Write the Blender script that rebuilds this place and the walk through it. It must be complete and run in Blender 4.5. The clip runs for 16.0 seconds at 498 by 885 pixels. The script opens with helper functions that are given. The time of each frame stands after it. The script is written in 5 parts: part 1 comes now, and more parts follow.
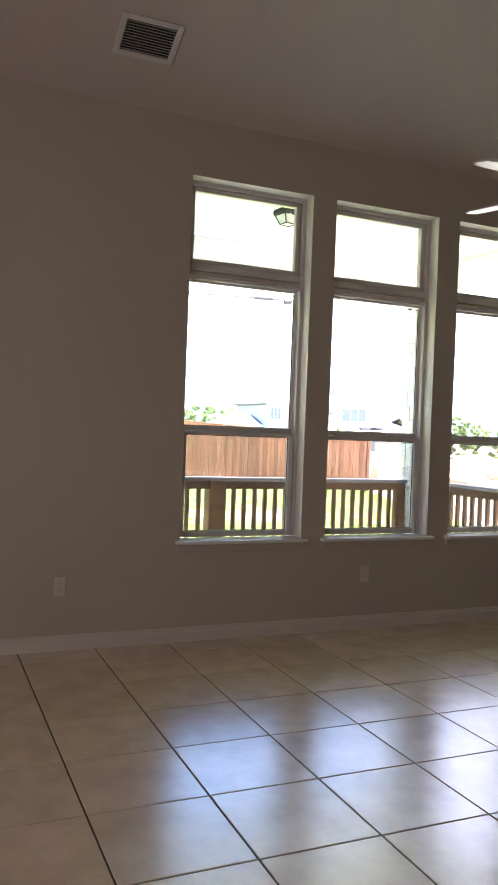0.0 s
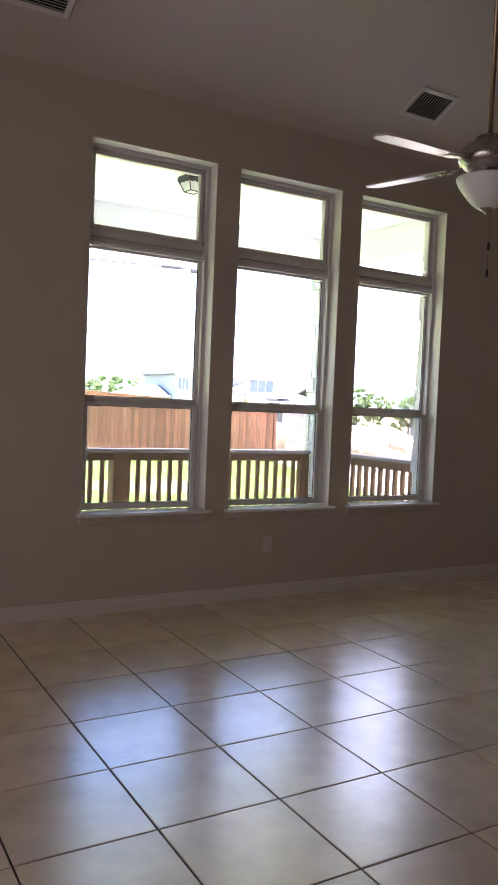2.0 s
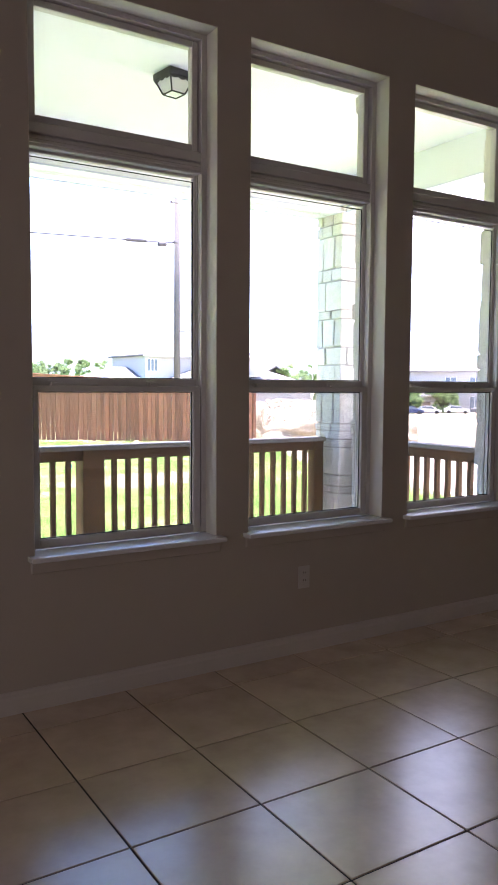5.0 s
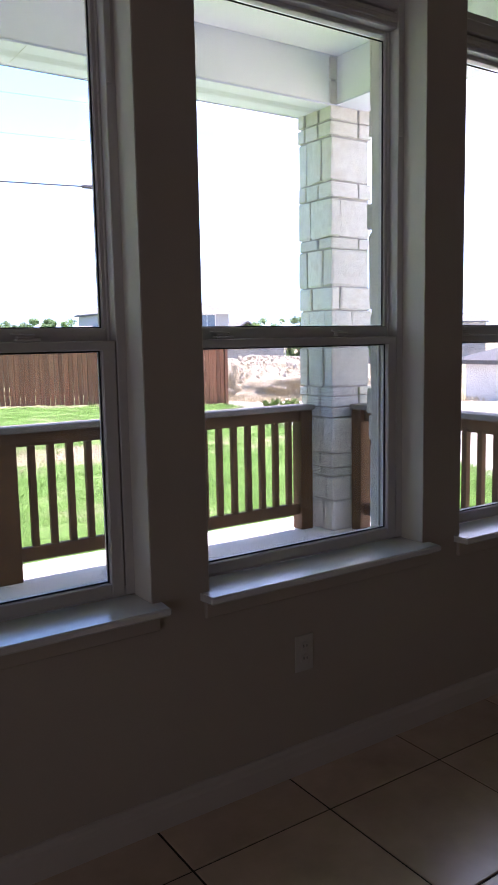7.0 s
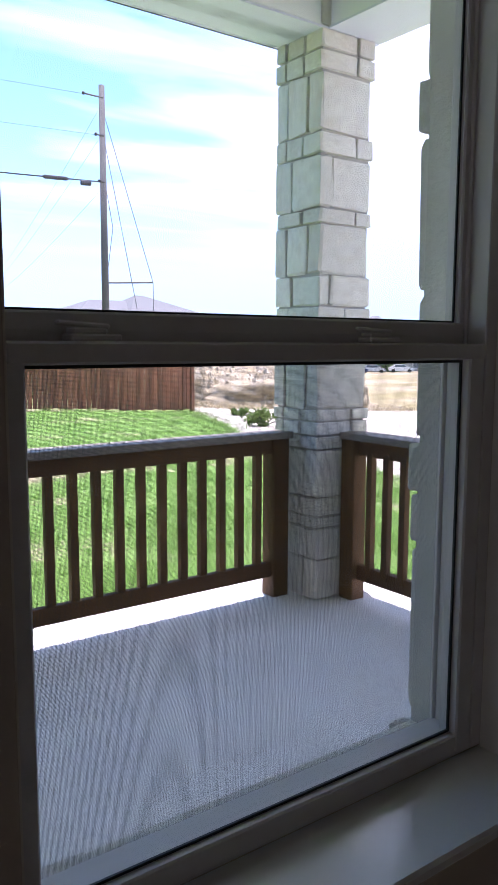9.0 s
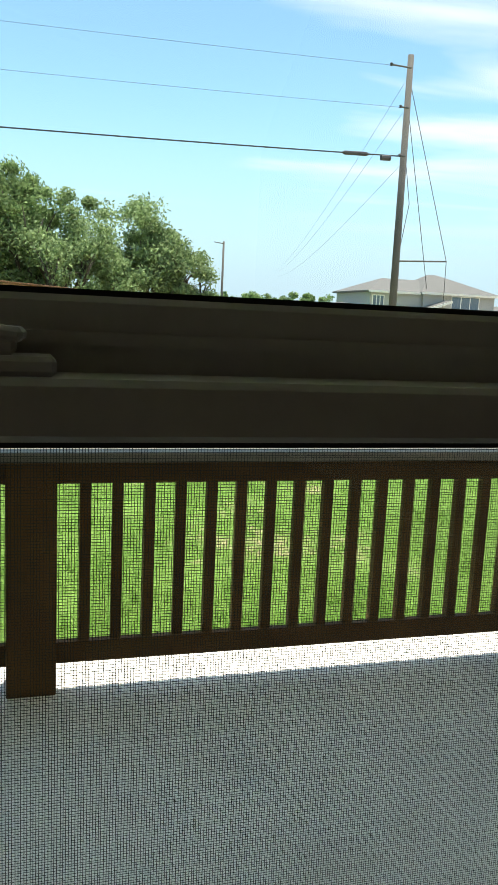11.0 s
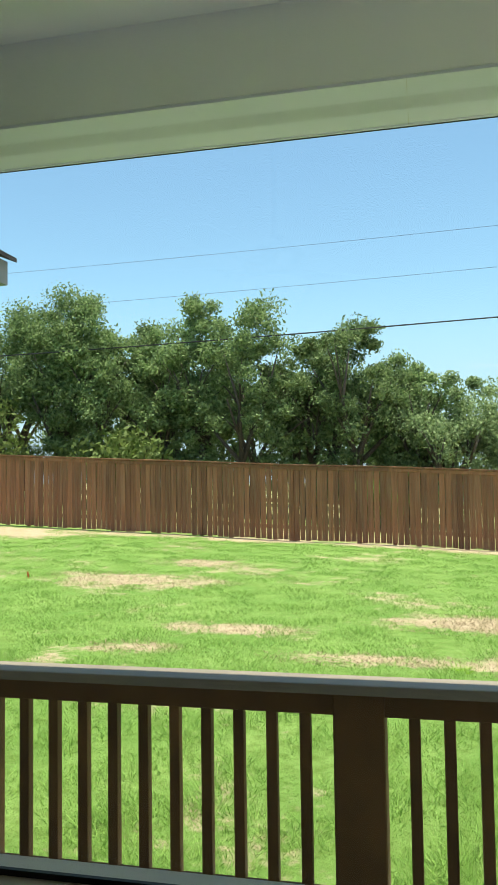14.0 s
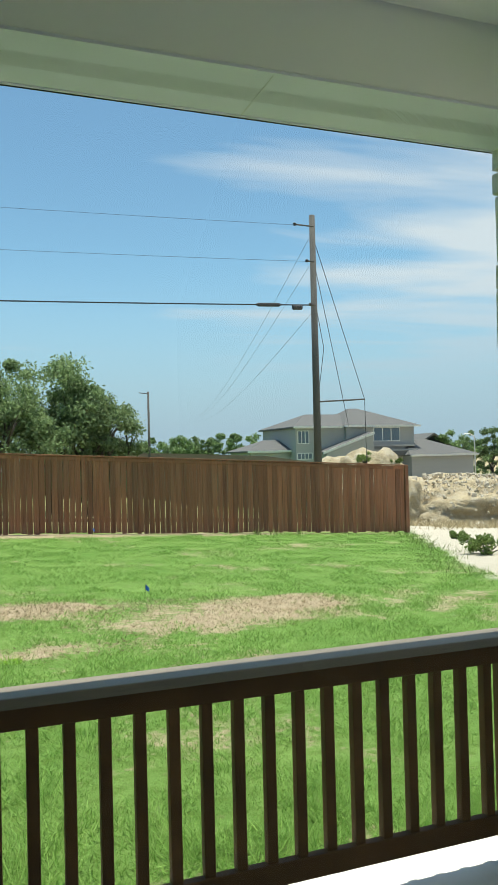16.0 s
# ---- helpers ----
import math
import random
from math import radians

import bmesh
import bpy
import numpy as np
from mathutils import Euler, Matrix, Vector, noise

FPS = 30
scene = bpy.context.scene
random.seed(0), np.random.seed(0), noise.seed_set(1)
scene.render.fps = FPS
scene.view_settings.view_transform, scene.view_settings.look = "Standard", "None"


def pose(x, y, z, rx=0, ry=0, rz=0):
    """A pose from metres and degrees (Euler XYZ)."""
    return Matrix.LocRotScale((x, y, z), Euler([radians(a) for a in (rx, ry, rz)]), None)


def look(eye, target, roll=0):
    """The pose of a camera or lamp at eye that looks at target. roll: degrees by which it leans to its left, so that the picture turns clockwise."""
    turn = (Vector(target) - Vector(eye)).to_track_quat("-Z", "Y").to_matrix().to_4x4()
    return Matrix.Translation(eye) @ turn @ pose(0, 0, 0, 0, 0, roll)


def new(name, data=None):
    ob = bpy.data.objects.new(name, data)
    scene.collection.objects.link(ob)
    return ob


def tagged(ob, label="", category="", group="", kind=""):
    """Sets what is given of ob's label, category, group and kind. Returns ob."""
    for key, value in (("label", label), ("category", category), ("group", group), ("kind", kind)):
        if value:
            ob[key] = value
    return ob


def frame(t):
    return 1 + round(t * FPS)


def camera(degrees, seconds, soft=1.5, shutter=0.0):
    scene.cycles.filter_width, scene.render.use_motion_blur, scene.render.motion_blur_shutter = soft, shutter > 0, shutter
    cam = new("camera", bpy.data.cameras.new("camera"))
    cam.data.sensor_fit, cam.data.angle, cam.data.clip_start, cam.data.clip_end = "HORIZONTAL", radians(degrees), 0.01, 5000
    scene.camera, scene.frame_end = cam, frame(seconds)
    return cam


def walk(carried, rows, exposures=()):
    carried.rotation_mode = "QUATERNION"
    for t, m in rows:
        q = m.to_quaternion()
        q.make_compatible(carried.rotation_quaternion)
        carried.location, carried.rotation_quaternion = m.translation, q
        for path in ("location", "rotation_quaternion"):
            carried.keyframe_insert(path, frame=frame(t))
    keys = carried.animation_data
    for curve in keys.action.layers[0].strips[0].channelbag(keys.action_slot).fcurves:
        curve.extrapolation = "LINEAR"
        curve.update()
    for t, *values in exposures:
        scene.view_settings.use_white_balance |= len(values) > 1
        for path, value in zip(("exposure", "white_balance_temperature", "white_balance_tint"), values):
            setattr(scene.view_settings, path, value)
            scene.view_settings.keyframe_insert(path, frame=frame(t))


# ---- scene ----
cam = camera(35.5, 16.0)
PATH = [
    (0, (-1.041, -2.223, 1.354), (-0.255, -0.384, 1.328), 2.2),
    (0.5, (-1.036, -2.241, 1.36), (-0.129, -0.459, 1.324), 2.3),
    (1, (-1.016, -2.249, 1.36), (-0.016, -0.517, 1.326), 2.3),
    (1.5, (-1.021, -2.248, 1.362), (0.01, -0.535, 1.311), 2.2),
    (2, (-1.006, -2.219, 1.36), (-0.008, -0.489, 1.268), 2.4),
    (2.5, (-0.971, -2.137, 1.347), (-0.006, -0.39, 1.209), 2.9),
    (3, (-0.945, -2.03, 1.333), (0.003, -0.278, 1.156), 3.3),
    (3.5, (-0.902, -1.763, 1.354), (0.157, -0.078, 1.163), 3.5),
    (4, (-0.796, -1.45, 1.348), (0.307, 0.208, 1.158), 3.5),
    (4.5, (-0.63, -1.124, 1.339), (0.434, 0.563, 1.195), 1.8),
    (4.7, (-0.55, -0.941, 1.356), (0.507, 0.752, 1.223), 1.0),
    (6.8, (0.39, 0.561, 1.351), (1.489, 2.212, 1.095), -1.1),
    (7, (0.477, 0.668, 1.343), (1.587, 2.312, 1.087), -1.1),
    (7.5, (0.718, 1.02, 1.353), (1.857, 2.646, 1.112), -1.0),
    (8, (0.982, 1.289, 1.353), (2.139, 2.904, 1.123), -0.6),
    (8.5, (1.173, 1.542, 1.342), (2.343, 3.147, 1.108), -0.3),
    (9, (1.322, 1.791, 1.35), (2.498, 3.39, 1.102), 0.2),
    (9.2, (1.407, 1.891, 1.352), (2.584, 3.487, 1.092), 0.4),
    (11.3, (1.803, 2.275, 1.383), (1.945, 4.245, 1.065), 3.7),
    (11.5, (1.867, 2.262, 1.364), (1.642, 4.225, 1.052), 3.5),
    (12, (1.92, 2.193, 1.382), (1.479, 4.127, 1.124), 0.3),
    (12.5, (1.955, 2.11, 1.427), (1.477, 4.048, 1.312), 0.5),
    (13, (1.985, 2.089, 1.471), (1.494, 4.028, 1.449), 0.5),
    (13.5, (2.0, 2.132, 1.532), (1.516, 4.072, 1.587), -0.6),
    (14, (1.974, 2.290, 1.577), (1.53, 4.237, 1.683), -0.8),
    (14.5, (1.946, 2.356, 1.586), (1.62, 4.326, 1.686), -0.4),
    (15, (1.88, 2.431, 1.604), (1.865, 4.429, 1.681), -0.4),
    (15.5, (1.844, 2.453, 1.603), (2.187, 4.423, 1.667), -0.7),
    (16, (1.817, 2.456, 1.613), (2.522, 4.327, 1.652), -1.4),
]
walk(cam, [(t, look(eye, target, roll)) for t, eye, target, roll in PATH],
     exposures=[(0, 3.65, 6400, 35), (1.5, 3.5, 6300, 38), (3, 3.4, 6200, 41), (4.7, 3.15, 6150, 43), (6.8, 2.2, 5850, 40), (7.5, 2.05, 5800, 40), (9.2, 1.5, 5750, 33), (11.3, 1.05, 7100, 6), (12.5, 1.0, 7100, 6), (13.5, 0.92, 7100, 6), (14.5, 0.88, 7100, 6), (15.5, 0.6, 6850, 5), (16, 0.4, 6650, 4)])

# ---- world, sun ----
SUN = Vector((0.03, 0.07, 0.99)).normalized()
world = bpy.data.worlds.new("sky")
scene.world = world
world.use_nodes = True
wn = world.node_tree.nodes
wl = world.node_tree.links
wn.clear()
sky = wn.new("ShaderNodeTexSky")
sky.sky_type = "NISHITA"
sky.sun_disc = False
sky.sun_elevation = math.asin(SUN.z)
sky.sun_rotation = math.atan2(SUN.x, SUN.y)
sky.air_density, sky.dust_density, sky.ozone_density = 1.0, 0.2, 1.2
geo = wn.new("ShaderNodeTexCoord")
sep = wn.new("ShaderNodeSeparateXYZ")
wl.new(geo.outputs["Generated"], sep.inputs[0])


def wmath(op, a, b=None):
    n = wn.new("ShaderNodeMath")
    n.operation = op
    for k, v in enumerate((a, b)):
        if v is None:
            continue
        if isinstance(v, (int, float)):
            n.inputs[k].default_value = v
        else:
            wl.new(v, n.inputs[k])
    return n.outputs[0]


# thin streaked cloud on a plane overhead
height = wmath("MAXIMUM", sep.outputs[2], 0.03)
cu = wmath("DIVIDE", sep.outputs[0], height)
cv = wmath("DIVIDE", sep.outputs[1], height)
comb = wn.new("ShaderNodeCombineXYZ")
wl.new(wmath("MULTIPLY", cu, 0.30), comb.inputs[0])
wl.new(wmath("MULTIPLY", cv, 0.75), comb.inputs[1])
cn = wn.new("ShaderNodeTexNoise")
cn.inputs["Scale"].default_value = 1.5
cn.inputs["Detail"].default_value = 7
cn.inputs["Roughness"].default_value = 0.52
cn.inputs["Distortion"].default_value = 0.35
wl.new(comb.outputs[0], cn.inputs["Vector"])
cover = wn.new("ShaderNodeMapRange")
cover.inputs["From Min"].default_value = 0.15
cover.inputs["From Max"].default_value = 0.62
cover.inputs["To Min"].default_value = -0.18
cover.inputs["To Max"].default_value = 0.17
wl.new(sep.outputs[0], cover.inputs["Value"])
cr = wn.new("ShaderNodeMapRange")
cr.inputs["From Min"].default_value = 0.46
cr.inputs["From Max"].default_value = 0.66
cr.inputs["To Max"].default_value = 0.85
wl.new(wmath("ADD", cn.outputs["Fac"], cover.outputs[0]), cr.inputs["Value"])
cmix = wn.new("ShaderNodeMix")
cmix.data_type = "RGBA"
low = wn.new("ShaderNodeMapRange")
low.inputs["From Min"].default_value, low.inputs["From Max"].default_value = 0.03, 0.20
wl.new(sep.outputs[2], low.inputs["Value"])
wl.new(wmath("MULTIPLY", cr.outputs[0], low.outputs[0]), cmix.inputs["Factor"])
tint = wn.new("ShaderNodeVectorMath")
tint.operation = "MULTIPLY"
tint.inputs[1].default_value = (0.84, 1.03, 1.01)
wl.new(sky.outputs[0], tint.inputs[0])
wl.new(tint.outputs[0], cmix.inputs["A"])
cmix.inputs["B"].default_value = (5.2, 5.5, 5.9, 1)
bg = wn.new("ShaderNodeBackground")
bg.inputs["Strength"].default_value = 0.12
# pale haze towards the horizon
hz = wn.new("ShaderNodeMapRange")
hz.interpolation_type = "SMOOTHSTEP"
hz.inputs["From Max"].default_value = 0.26
hz.inputs["To Min"].default_value, hz.inputs["To Max"].default_value = 0.95, 0.0
wl.new(sep.outputs[2], hz.inputs["Value"])
haze = wn.new("ShaderNodeMix")
haze.data_type = "RGBA"
haze.inputs["B"].default_value = (2.5, 3.4, 4.5, 1)
wl.new(hz.outputs[0], haze.inputs["Factor"])
wl.new(cmix.outputs["Result"], haze.inputs["A"])
wl.new(haze.outputs["Result"], bg.inputs["Color"])
wout = wn.new("ShaderNodeOutputWorld")
wl.new(bg.outputs[0], wout.inputs[0])

sun = new("sun", bpy.data.lights.new("sun", "SUN"))
sun.data.energy, sun.data.angle, sun.data.color = 5.0, radians(0.6), (1.0, 0.96, 0.88)
sun.matrix_world = look((0, 0, 30), Vector((0, 0, 30)) - SUN)

# fill lamp added in an unseen side opening, to brighten the room
lamp = new("added_fill_light", bpy.data.lights.new("added_fill_light", "AREA"))
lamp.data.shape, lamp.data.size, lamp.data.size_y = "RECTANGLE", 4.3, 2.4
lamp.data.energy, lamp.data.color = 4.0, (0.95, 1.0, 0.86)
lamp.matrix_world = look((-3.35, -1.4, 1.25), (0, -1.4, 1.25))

# ---- materials ----
def material(name, color, rough=0.6, metal=0.0, vary=0.12, scale=6.0, grain=60.0, bump=0.1, stretch=(1, 1, 1), per_object=0.0,
             dirt=None, dirt_amount=0.3, dirt_scale=2.0, island=0.0, spec=0.5, depth=0.02, coat=0.0, dirt_detail=8, dirt_range=(0.48, 0.72), rough_vary=0.08, coat_ior=1.5, fine_detail=6):
    """A surface with colour variation at two scales, some dirt and a fine relief, at real size."""
    m = bpy.data.materials.new(name)
    m.use_nodes = True
    nt = m.node_tree
    n, l = nt.nodes, nt.links
    b = n["Principled BSDF"]
    b.inputs["Metallic"].default_value = metal
    b.inputs["Specular IOR Level"].default_value = spec
    b.inputs["Coat Weight"].default_value = coat
    b.inputs["Coat Roughness"].default_value = 0.24
    b.inputs["Coat IOR"].default_value = coat_ior
    tc = n.new("ShaderNodeTexCoord")
    mp = n.new("ShaderNodeMapping")
    mp.inputs["Scale"].default_value = stretch
    l.new(tc.outputs["Object"], mp.inputs["Vector"])
    vec = mp.outputs["Vector"]
    oi = n.new("ShaderNodeObjectInfo")
    if per_object or island:
        add = n.new("ShaderNodeVectorMath")
        add.operation = "ADD"
        mul = n.new("ShaderNodeVectorMath")
        mul.operation = "SCALE"
        mul.inputs[0].default_value = (37, 53, 71)
        l.new(oi.outputs["Random"], mul.inputs["Scale"])
        l.new(vec, add.inputs[0])
        l.new(mul.outputs[0], add.inputs[1])
        vec = add.outputs[0]
    big = n.new("ShaderNodeTexNoise")
    big.inputs["Scale"].default_value = scale
    big.inputs["Detail"].default_value = 5
    l.new(vec, big.inputs["Vector"])
    fine = n.new("ShaderNodeTexNoise")
    fine.inputs["Scale"].default_value = grain
    fine.inputs["Detail"].default_value = fine_detail
    fine.inputs["Roughness"].default_value = 0.65
    l.new(vec, fine.inputs["Vector"])

    def ranged(src, lo, hi, a, bb):
        r = n.new("ShaderNodeMapRange")
        for key, v in (("From Min", lo), ("From Max", hi), ("To Min", a), ("To Max", bb)):
            r.inputs[key].default_value = v
        l.new(src, r.inputs["Value"])
        return r.outputs[0]

    def times(a, bsock):
        r = n.new("ShaderNodeMath")
        r.operation = "MULTIPLY"
        l.new(a, r.inputs[0])
        l.new(bsock, r.inputs[1])
        return r.outputs[0]

    value = times(ranged(big.outputs["Fac"], 0.25, 0.75, 1 - vary, 1 + vary), ranged(fine.outputs["Fac"], 0.25, 0.75, 1 - vary * 0.6, 1 + vary * 0.6))
    if per_object:
        value = times(value, ranged(oi.outputs["Random"], 0, 1, 1 - per_object, 1 + per_object))
    if island:
        g = n.new("ShaderNodeNewGeometry")
        value = times(value, ranged(g.outputs["Random Per Island"], 0, 1, 1 - island, 1 + island))
    mixc = n.new("ShaderNodeVectorMath")
    mixc.operation = "SCALE"
    mixc.inputs[0].default_value = color
    l.new(value, mixc.inputs["Scale"])
    col = mixc.outputs[0]
    if dirt:
        dn = n.new("ShaderNodeTexNoise")
        dn.inputs["Scale"].default_value = dirt_scale
        dn.inputs["Detail"].default_value = dirt_detail
        dn.inputs["Roughness"].default_value = 0.6
        l.new(vec, dn.inputs["Vector"])
        dm = n.new("ShaderNodeMix")
        dm.data_type = "RGBA"
        l.new(ranged(dn.outputs["Fac"], dirt_range[0], dirt_range[1], 0, dirt_amount), dm.inputs["Factor"])
        l.new(col, dm.inputs["A"])
        dm.inputs["B"].default_value = (*dirt, 1)
        col = dm.outputs["Result"]
    l.new(col, b.inputs["Base Color"])
    l.new(ranged(fine.outputs["Fac"], 0.2, 0.8, max(rough - rough_vary, 0.02), min(rough + rough_vary, 1)), b.inputs["Roughness"])
    if bump:
        bp = n.new("ShaderNodeBump")
        bp.inputs["Strength"].default_value = bump
        bp.inputs["Distance"].default_value = depth
        l.new(fine.outputs["Fac"], bp.inputs["Height"])
        l.new(bp.outputs["Normal"], b.inputs["Normal"])
    return m


M_WALL = material("wall_paint", (0.50, 0.43, 0.355), 0.75, vary=0.03, scale=1.2, grain=160, bump=0.12, depth=0.004)
M_CEIL = material("ceiling_paint", (0.53, 0.455, 0.40), 0.8, vary=0.03, scale=1.0, grain=140, bump=0.15, depth=0.004)
M_BASE = material("baseboard_paint", (0.64, 0.58, 0.52), 0.5, vary=0.03, scale=4, grain=90, bump=0.04, depth=0.003)
# wall paint made paler, so the returns carry window light in their colour
M_LIT_RETURN = material("window_return_paint", (0.74, 0.69, 0.61), 0.7, vary=0.03, scale=2, grain=140, bump=0.1, depth=0.003)
M_TRIM = material("trim_paint", (0.60, 0.565, 0.52), 0.42, vary=0.03, scale=4, grain=90, bump=0.04, depth=0.003)
M_TILE = material("floor_tile", (0.78, 0.61, 0.46), 0.27, vary=0.012, scale=3.2, grain=9, fine_detail=1.5, bump=0.0, per_object=0.05,
                  dirt=(0.42, 0.315, 0.225), dirt_amount=0.55, dirt_scale=5.0, depth=0.003, spec=1.0, coat=1.0, dirt_detail=4, dirt_range=(0.34, 0.78), rough_vary=0.0, coat_ior=1.75)
M_SILL = material("sill_gloss_paint", (0.82, 0.81, 0.79), 0.20, vary=0.03, scale=4, grain=60, bump=0.02, depth=0.002, spec=0.9, coat=1.0, coat_ior=1.7)
M_GROUT = material("tile_grout", (0.055, 0.047, 0.04), 0.9, vary=0.2, scale=5, grain=120, bump=0.2)
M_VINYL = material("window_vinyl", (0.64, 0.60, 0.57), 0.45, vary=0.04, scale=3, grain=80, bump=0.03, depth=0.003)
M_SEAL = material("black_seal", (0.012, 0.012, 0.013), 0.5, vary=0.1, bump=0.0)
M_STONE = material("limestone", (0.80, 0.765, 0.69), 0.9, vary=0.10, scale=5, grain=38, bump=0.55, per_object=0.10,
                   dirt=(0.58, 0.48, 0.33), dirt_amount=0.35, dirt_scale=3.5, depth=0.03)
M_LIME = material("limestone_cladding", (0.70, 0.665, 0.59), 0.95, vary=0.1, scale=5, grain=60, bump=0.3)
M_MORTAR = material("mortar", (0.50, 0.465, 0.41), 0.95, vary=0.1, scale=8, grain=90, bump=0.3)
M_RAIL = material("stained_rail", (0.135, 0.068, 0.026), 0.65, spec=0.25, vary=0.3, scale=4, grain=30, bump=0.15, stretch=(1, 1, 1), per_object=0.15)
# cap colour paled and greyed to carry the sheen of the sky
M_CAP = material("sky_sheen_rail_cap", (0.22, 0.185, 0.145), 0.5, spec=0.4, vary=0.2, scale=3, grain=24, bump=0.1, stretch=(0.4, 3, 3))
M_DECK = material("patio_concrete", (0.84, 0.80, 0.755), 0.85, vary=0.07, scale=1.8, grain=70, bump=0.12,
                  dirt=(0.40, 0.37, 0.34), dirt_amount=0.2, dirt_scale=2.2, depth=0.006)
# blue put into the soffit colour to offset green light off the lawn
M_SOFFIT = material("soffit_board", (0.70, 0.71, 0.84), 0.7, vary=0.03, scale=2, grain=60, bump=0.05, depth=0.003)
M_PATIO_CEIL = material("patio_ceiling_paint", (0.85, 0.86, 0.87), 0.75, vary=0.03, scale=1.5, grain=60, bump=0.06, depth=0.003)
M_FENCE = material("stained_cedar", (0.255, 0.100, 0.050), 0.8, vary=0.36, scale=4, grain=22, bump=0.3, stretch=(8, 8, 0.5), per_object=0.30,
                   dirt=(0.33, 0.22, 0.14), dirt_amount=0.5, dirt_scale=3)
M_PLASTIC = material("white_plastic", (0.62, 0.58, 0.52), 0.35, vary=0.02, bump=0.0)
M_DARK = material("dark_void", (0.012, 0.012, 0.012), 0.8, vary=0.1, bump=0.0)
M_NICKEL = material("brushed_nickel", (0.50, 0.47, 0.43), 0.26, metal=1.0, vary=0.03, scale=3, grain=20, bump=0.0)
M_ROD = material("bronze_rod", (0.32, 0.24, 0.17), 0.38, metal=1.0, vary=0.08, scale=5, grain=90, bump=0.02)
M_FROST = material("frosted_glass", (0.80, 0.80, 0.78), 0.35, vary=0.03, scale=6, grain=60, bump=0.03)
M_BLADE = material("fan_blade", (0.42, 0.40, 0.38), 0.3, vary=0.10, scale=3, grain=40, bump=0.03, stretch=(1, 6, 1))
M_BLACK = material("black_metal", (0.02, 0.02, 0.022), 0.45, vary=0.15, bump=0.05)
M_MESH = material("insect_screen_wire", (0.03, 0.03, 0.03), 0.7, vary=0.05, bump=0.0)


def glass(name, tint, rough=0.0):
    m = bpy.data.materials.new(name)
    m.use_nodes = True
    n, l = m.node_tree.nodes, m.node_tree.links
    n.clear()
    tr = n.new("ShaderNodeBsdfTransparent")
    tr.inputs[0].default_value = (*tint, 1)
    gl = n.new("ShaderNodeBsdfGlossy")
    gl.inputs["Roughness"].default_value = rough
    lw = n.new("ShaderNodeLayerWeight")
    pw = n.new("ShaderNodeMath")
    pw.operation = "POWER"
    pw.inputs[1].default_value = 5.0
    l.new(lw.outputs["Facing"], pw.inputs[0])
    fr = n.new("ShaderNodeMapRange")
    fr.inputs["To Min"].default_value, fr.inputs["To Max"].default_value = 0.035, 0.9
    l.new(pw.outputs[0], fr.inputs["Value"])
    mx = n.new("ShaderNodeMixShader")
    out = n.new("ShaderNodeOutputMaterial")
    l.new(fr.outputs[0], mx.inputs[0])
    l.new(tr.outputs[0], mx.inputs[1])
    l.new(gl.outputs[0], mx.inputs[2])
    l.new(mx.outputs[0], out.inputs[0])
    return m


M_GLASS = glass("window_glass", (0.975, 0.99, 0.985))


# ---- mesh helpers ----
def box(bm, x0, x1, y0, y1, z0, z1, bevel=0.0, segments=1):
    """A box, with its edges rounded where bevel is given."""
    vs = [bm.verts.new((x, y, z)) for x in (x0, x1) for y in (y0, y1) for z in (z0, z1)]
    faces = [bm.faces.new([vs[i] for i in q]) for q in ((0, 1, 3, 2), (4, 6, 7, 5), (0, 4, 5, 1), (2, 3, 7, 6), (0, 2, 6, 4), (1, 5, 7, 3))]
    if bevel:
        edges = list({e for f in faces for e in f.edges})
        bmesh.ops.bevel(bm, geom=edges, offset=bevel, segments=segments, affect="EDGES", profile=0.6)
    return bm


def lathe(bm, profile, steps=32, cx=0.0, cy=0.0):
    """A body turned round the z axis from (radius, z) pairs."""
    rings = []
    for r, z in profile:
        rings.append([bm.verts.new((cx + r * math.cos(2 * math.pi * k / steps), cy + r * math.sin(2 * math.pi * k / steps), z)) for k in range(steps)])
    for a, b in zip(rings, rings[1:]):
        for k in range(steps):
            bm.faces.new((a[k], a[(k + 1) % steps], b[(k + 1) % steps], b[k]))
    for ring in (rings[0], rings[-1]):
        if len(ring) > 2:
            bm.faces.new(ring)
    bmesh.ops.recalc_face_normals(bm, faces=bm.faces)
    return bm


def tube(bm, points, radii, sides=8):
    """A tapered tube through the points."""
    rings = []
    for i, p in enumerate(points):
        p = Vector(p)
        d = Vector(points[min(i + 1, len(points) - 1)]) - Vector(points[max(i - 1, 0)])
        d.normalize()
        u = d.cross(Vector((0.31, 0.87, 0.12))).normalized()
        v = d.cross(u)
        r = radii[i] if isinstance(radii, (list, tuple)) else radii
        rings.append([bm.verts.new(p + r * (math.cos(2 * math.pi * k / sides) * u + math.sin(2 * math.pi * k / sides) * v)) for k in range(sides)])
    for a, b in zip(rings, rings[1:]):
        for k in range(sides):
            bm.faces.new((a[k], a[(k + 1) % sides], b[(k + 1) % sides], b[k]))
    bm.faces.new(rings[0][::-1])
    bm.faces.new(rings[-1])
    return bm


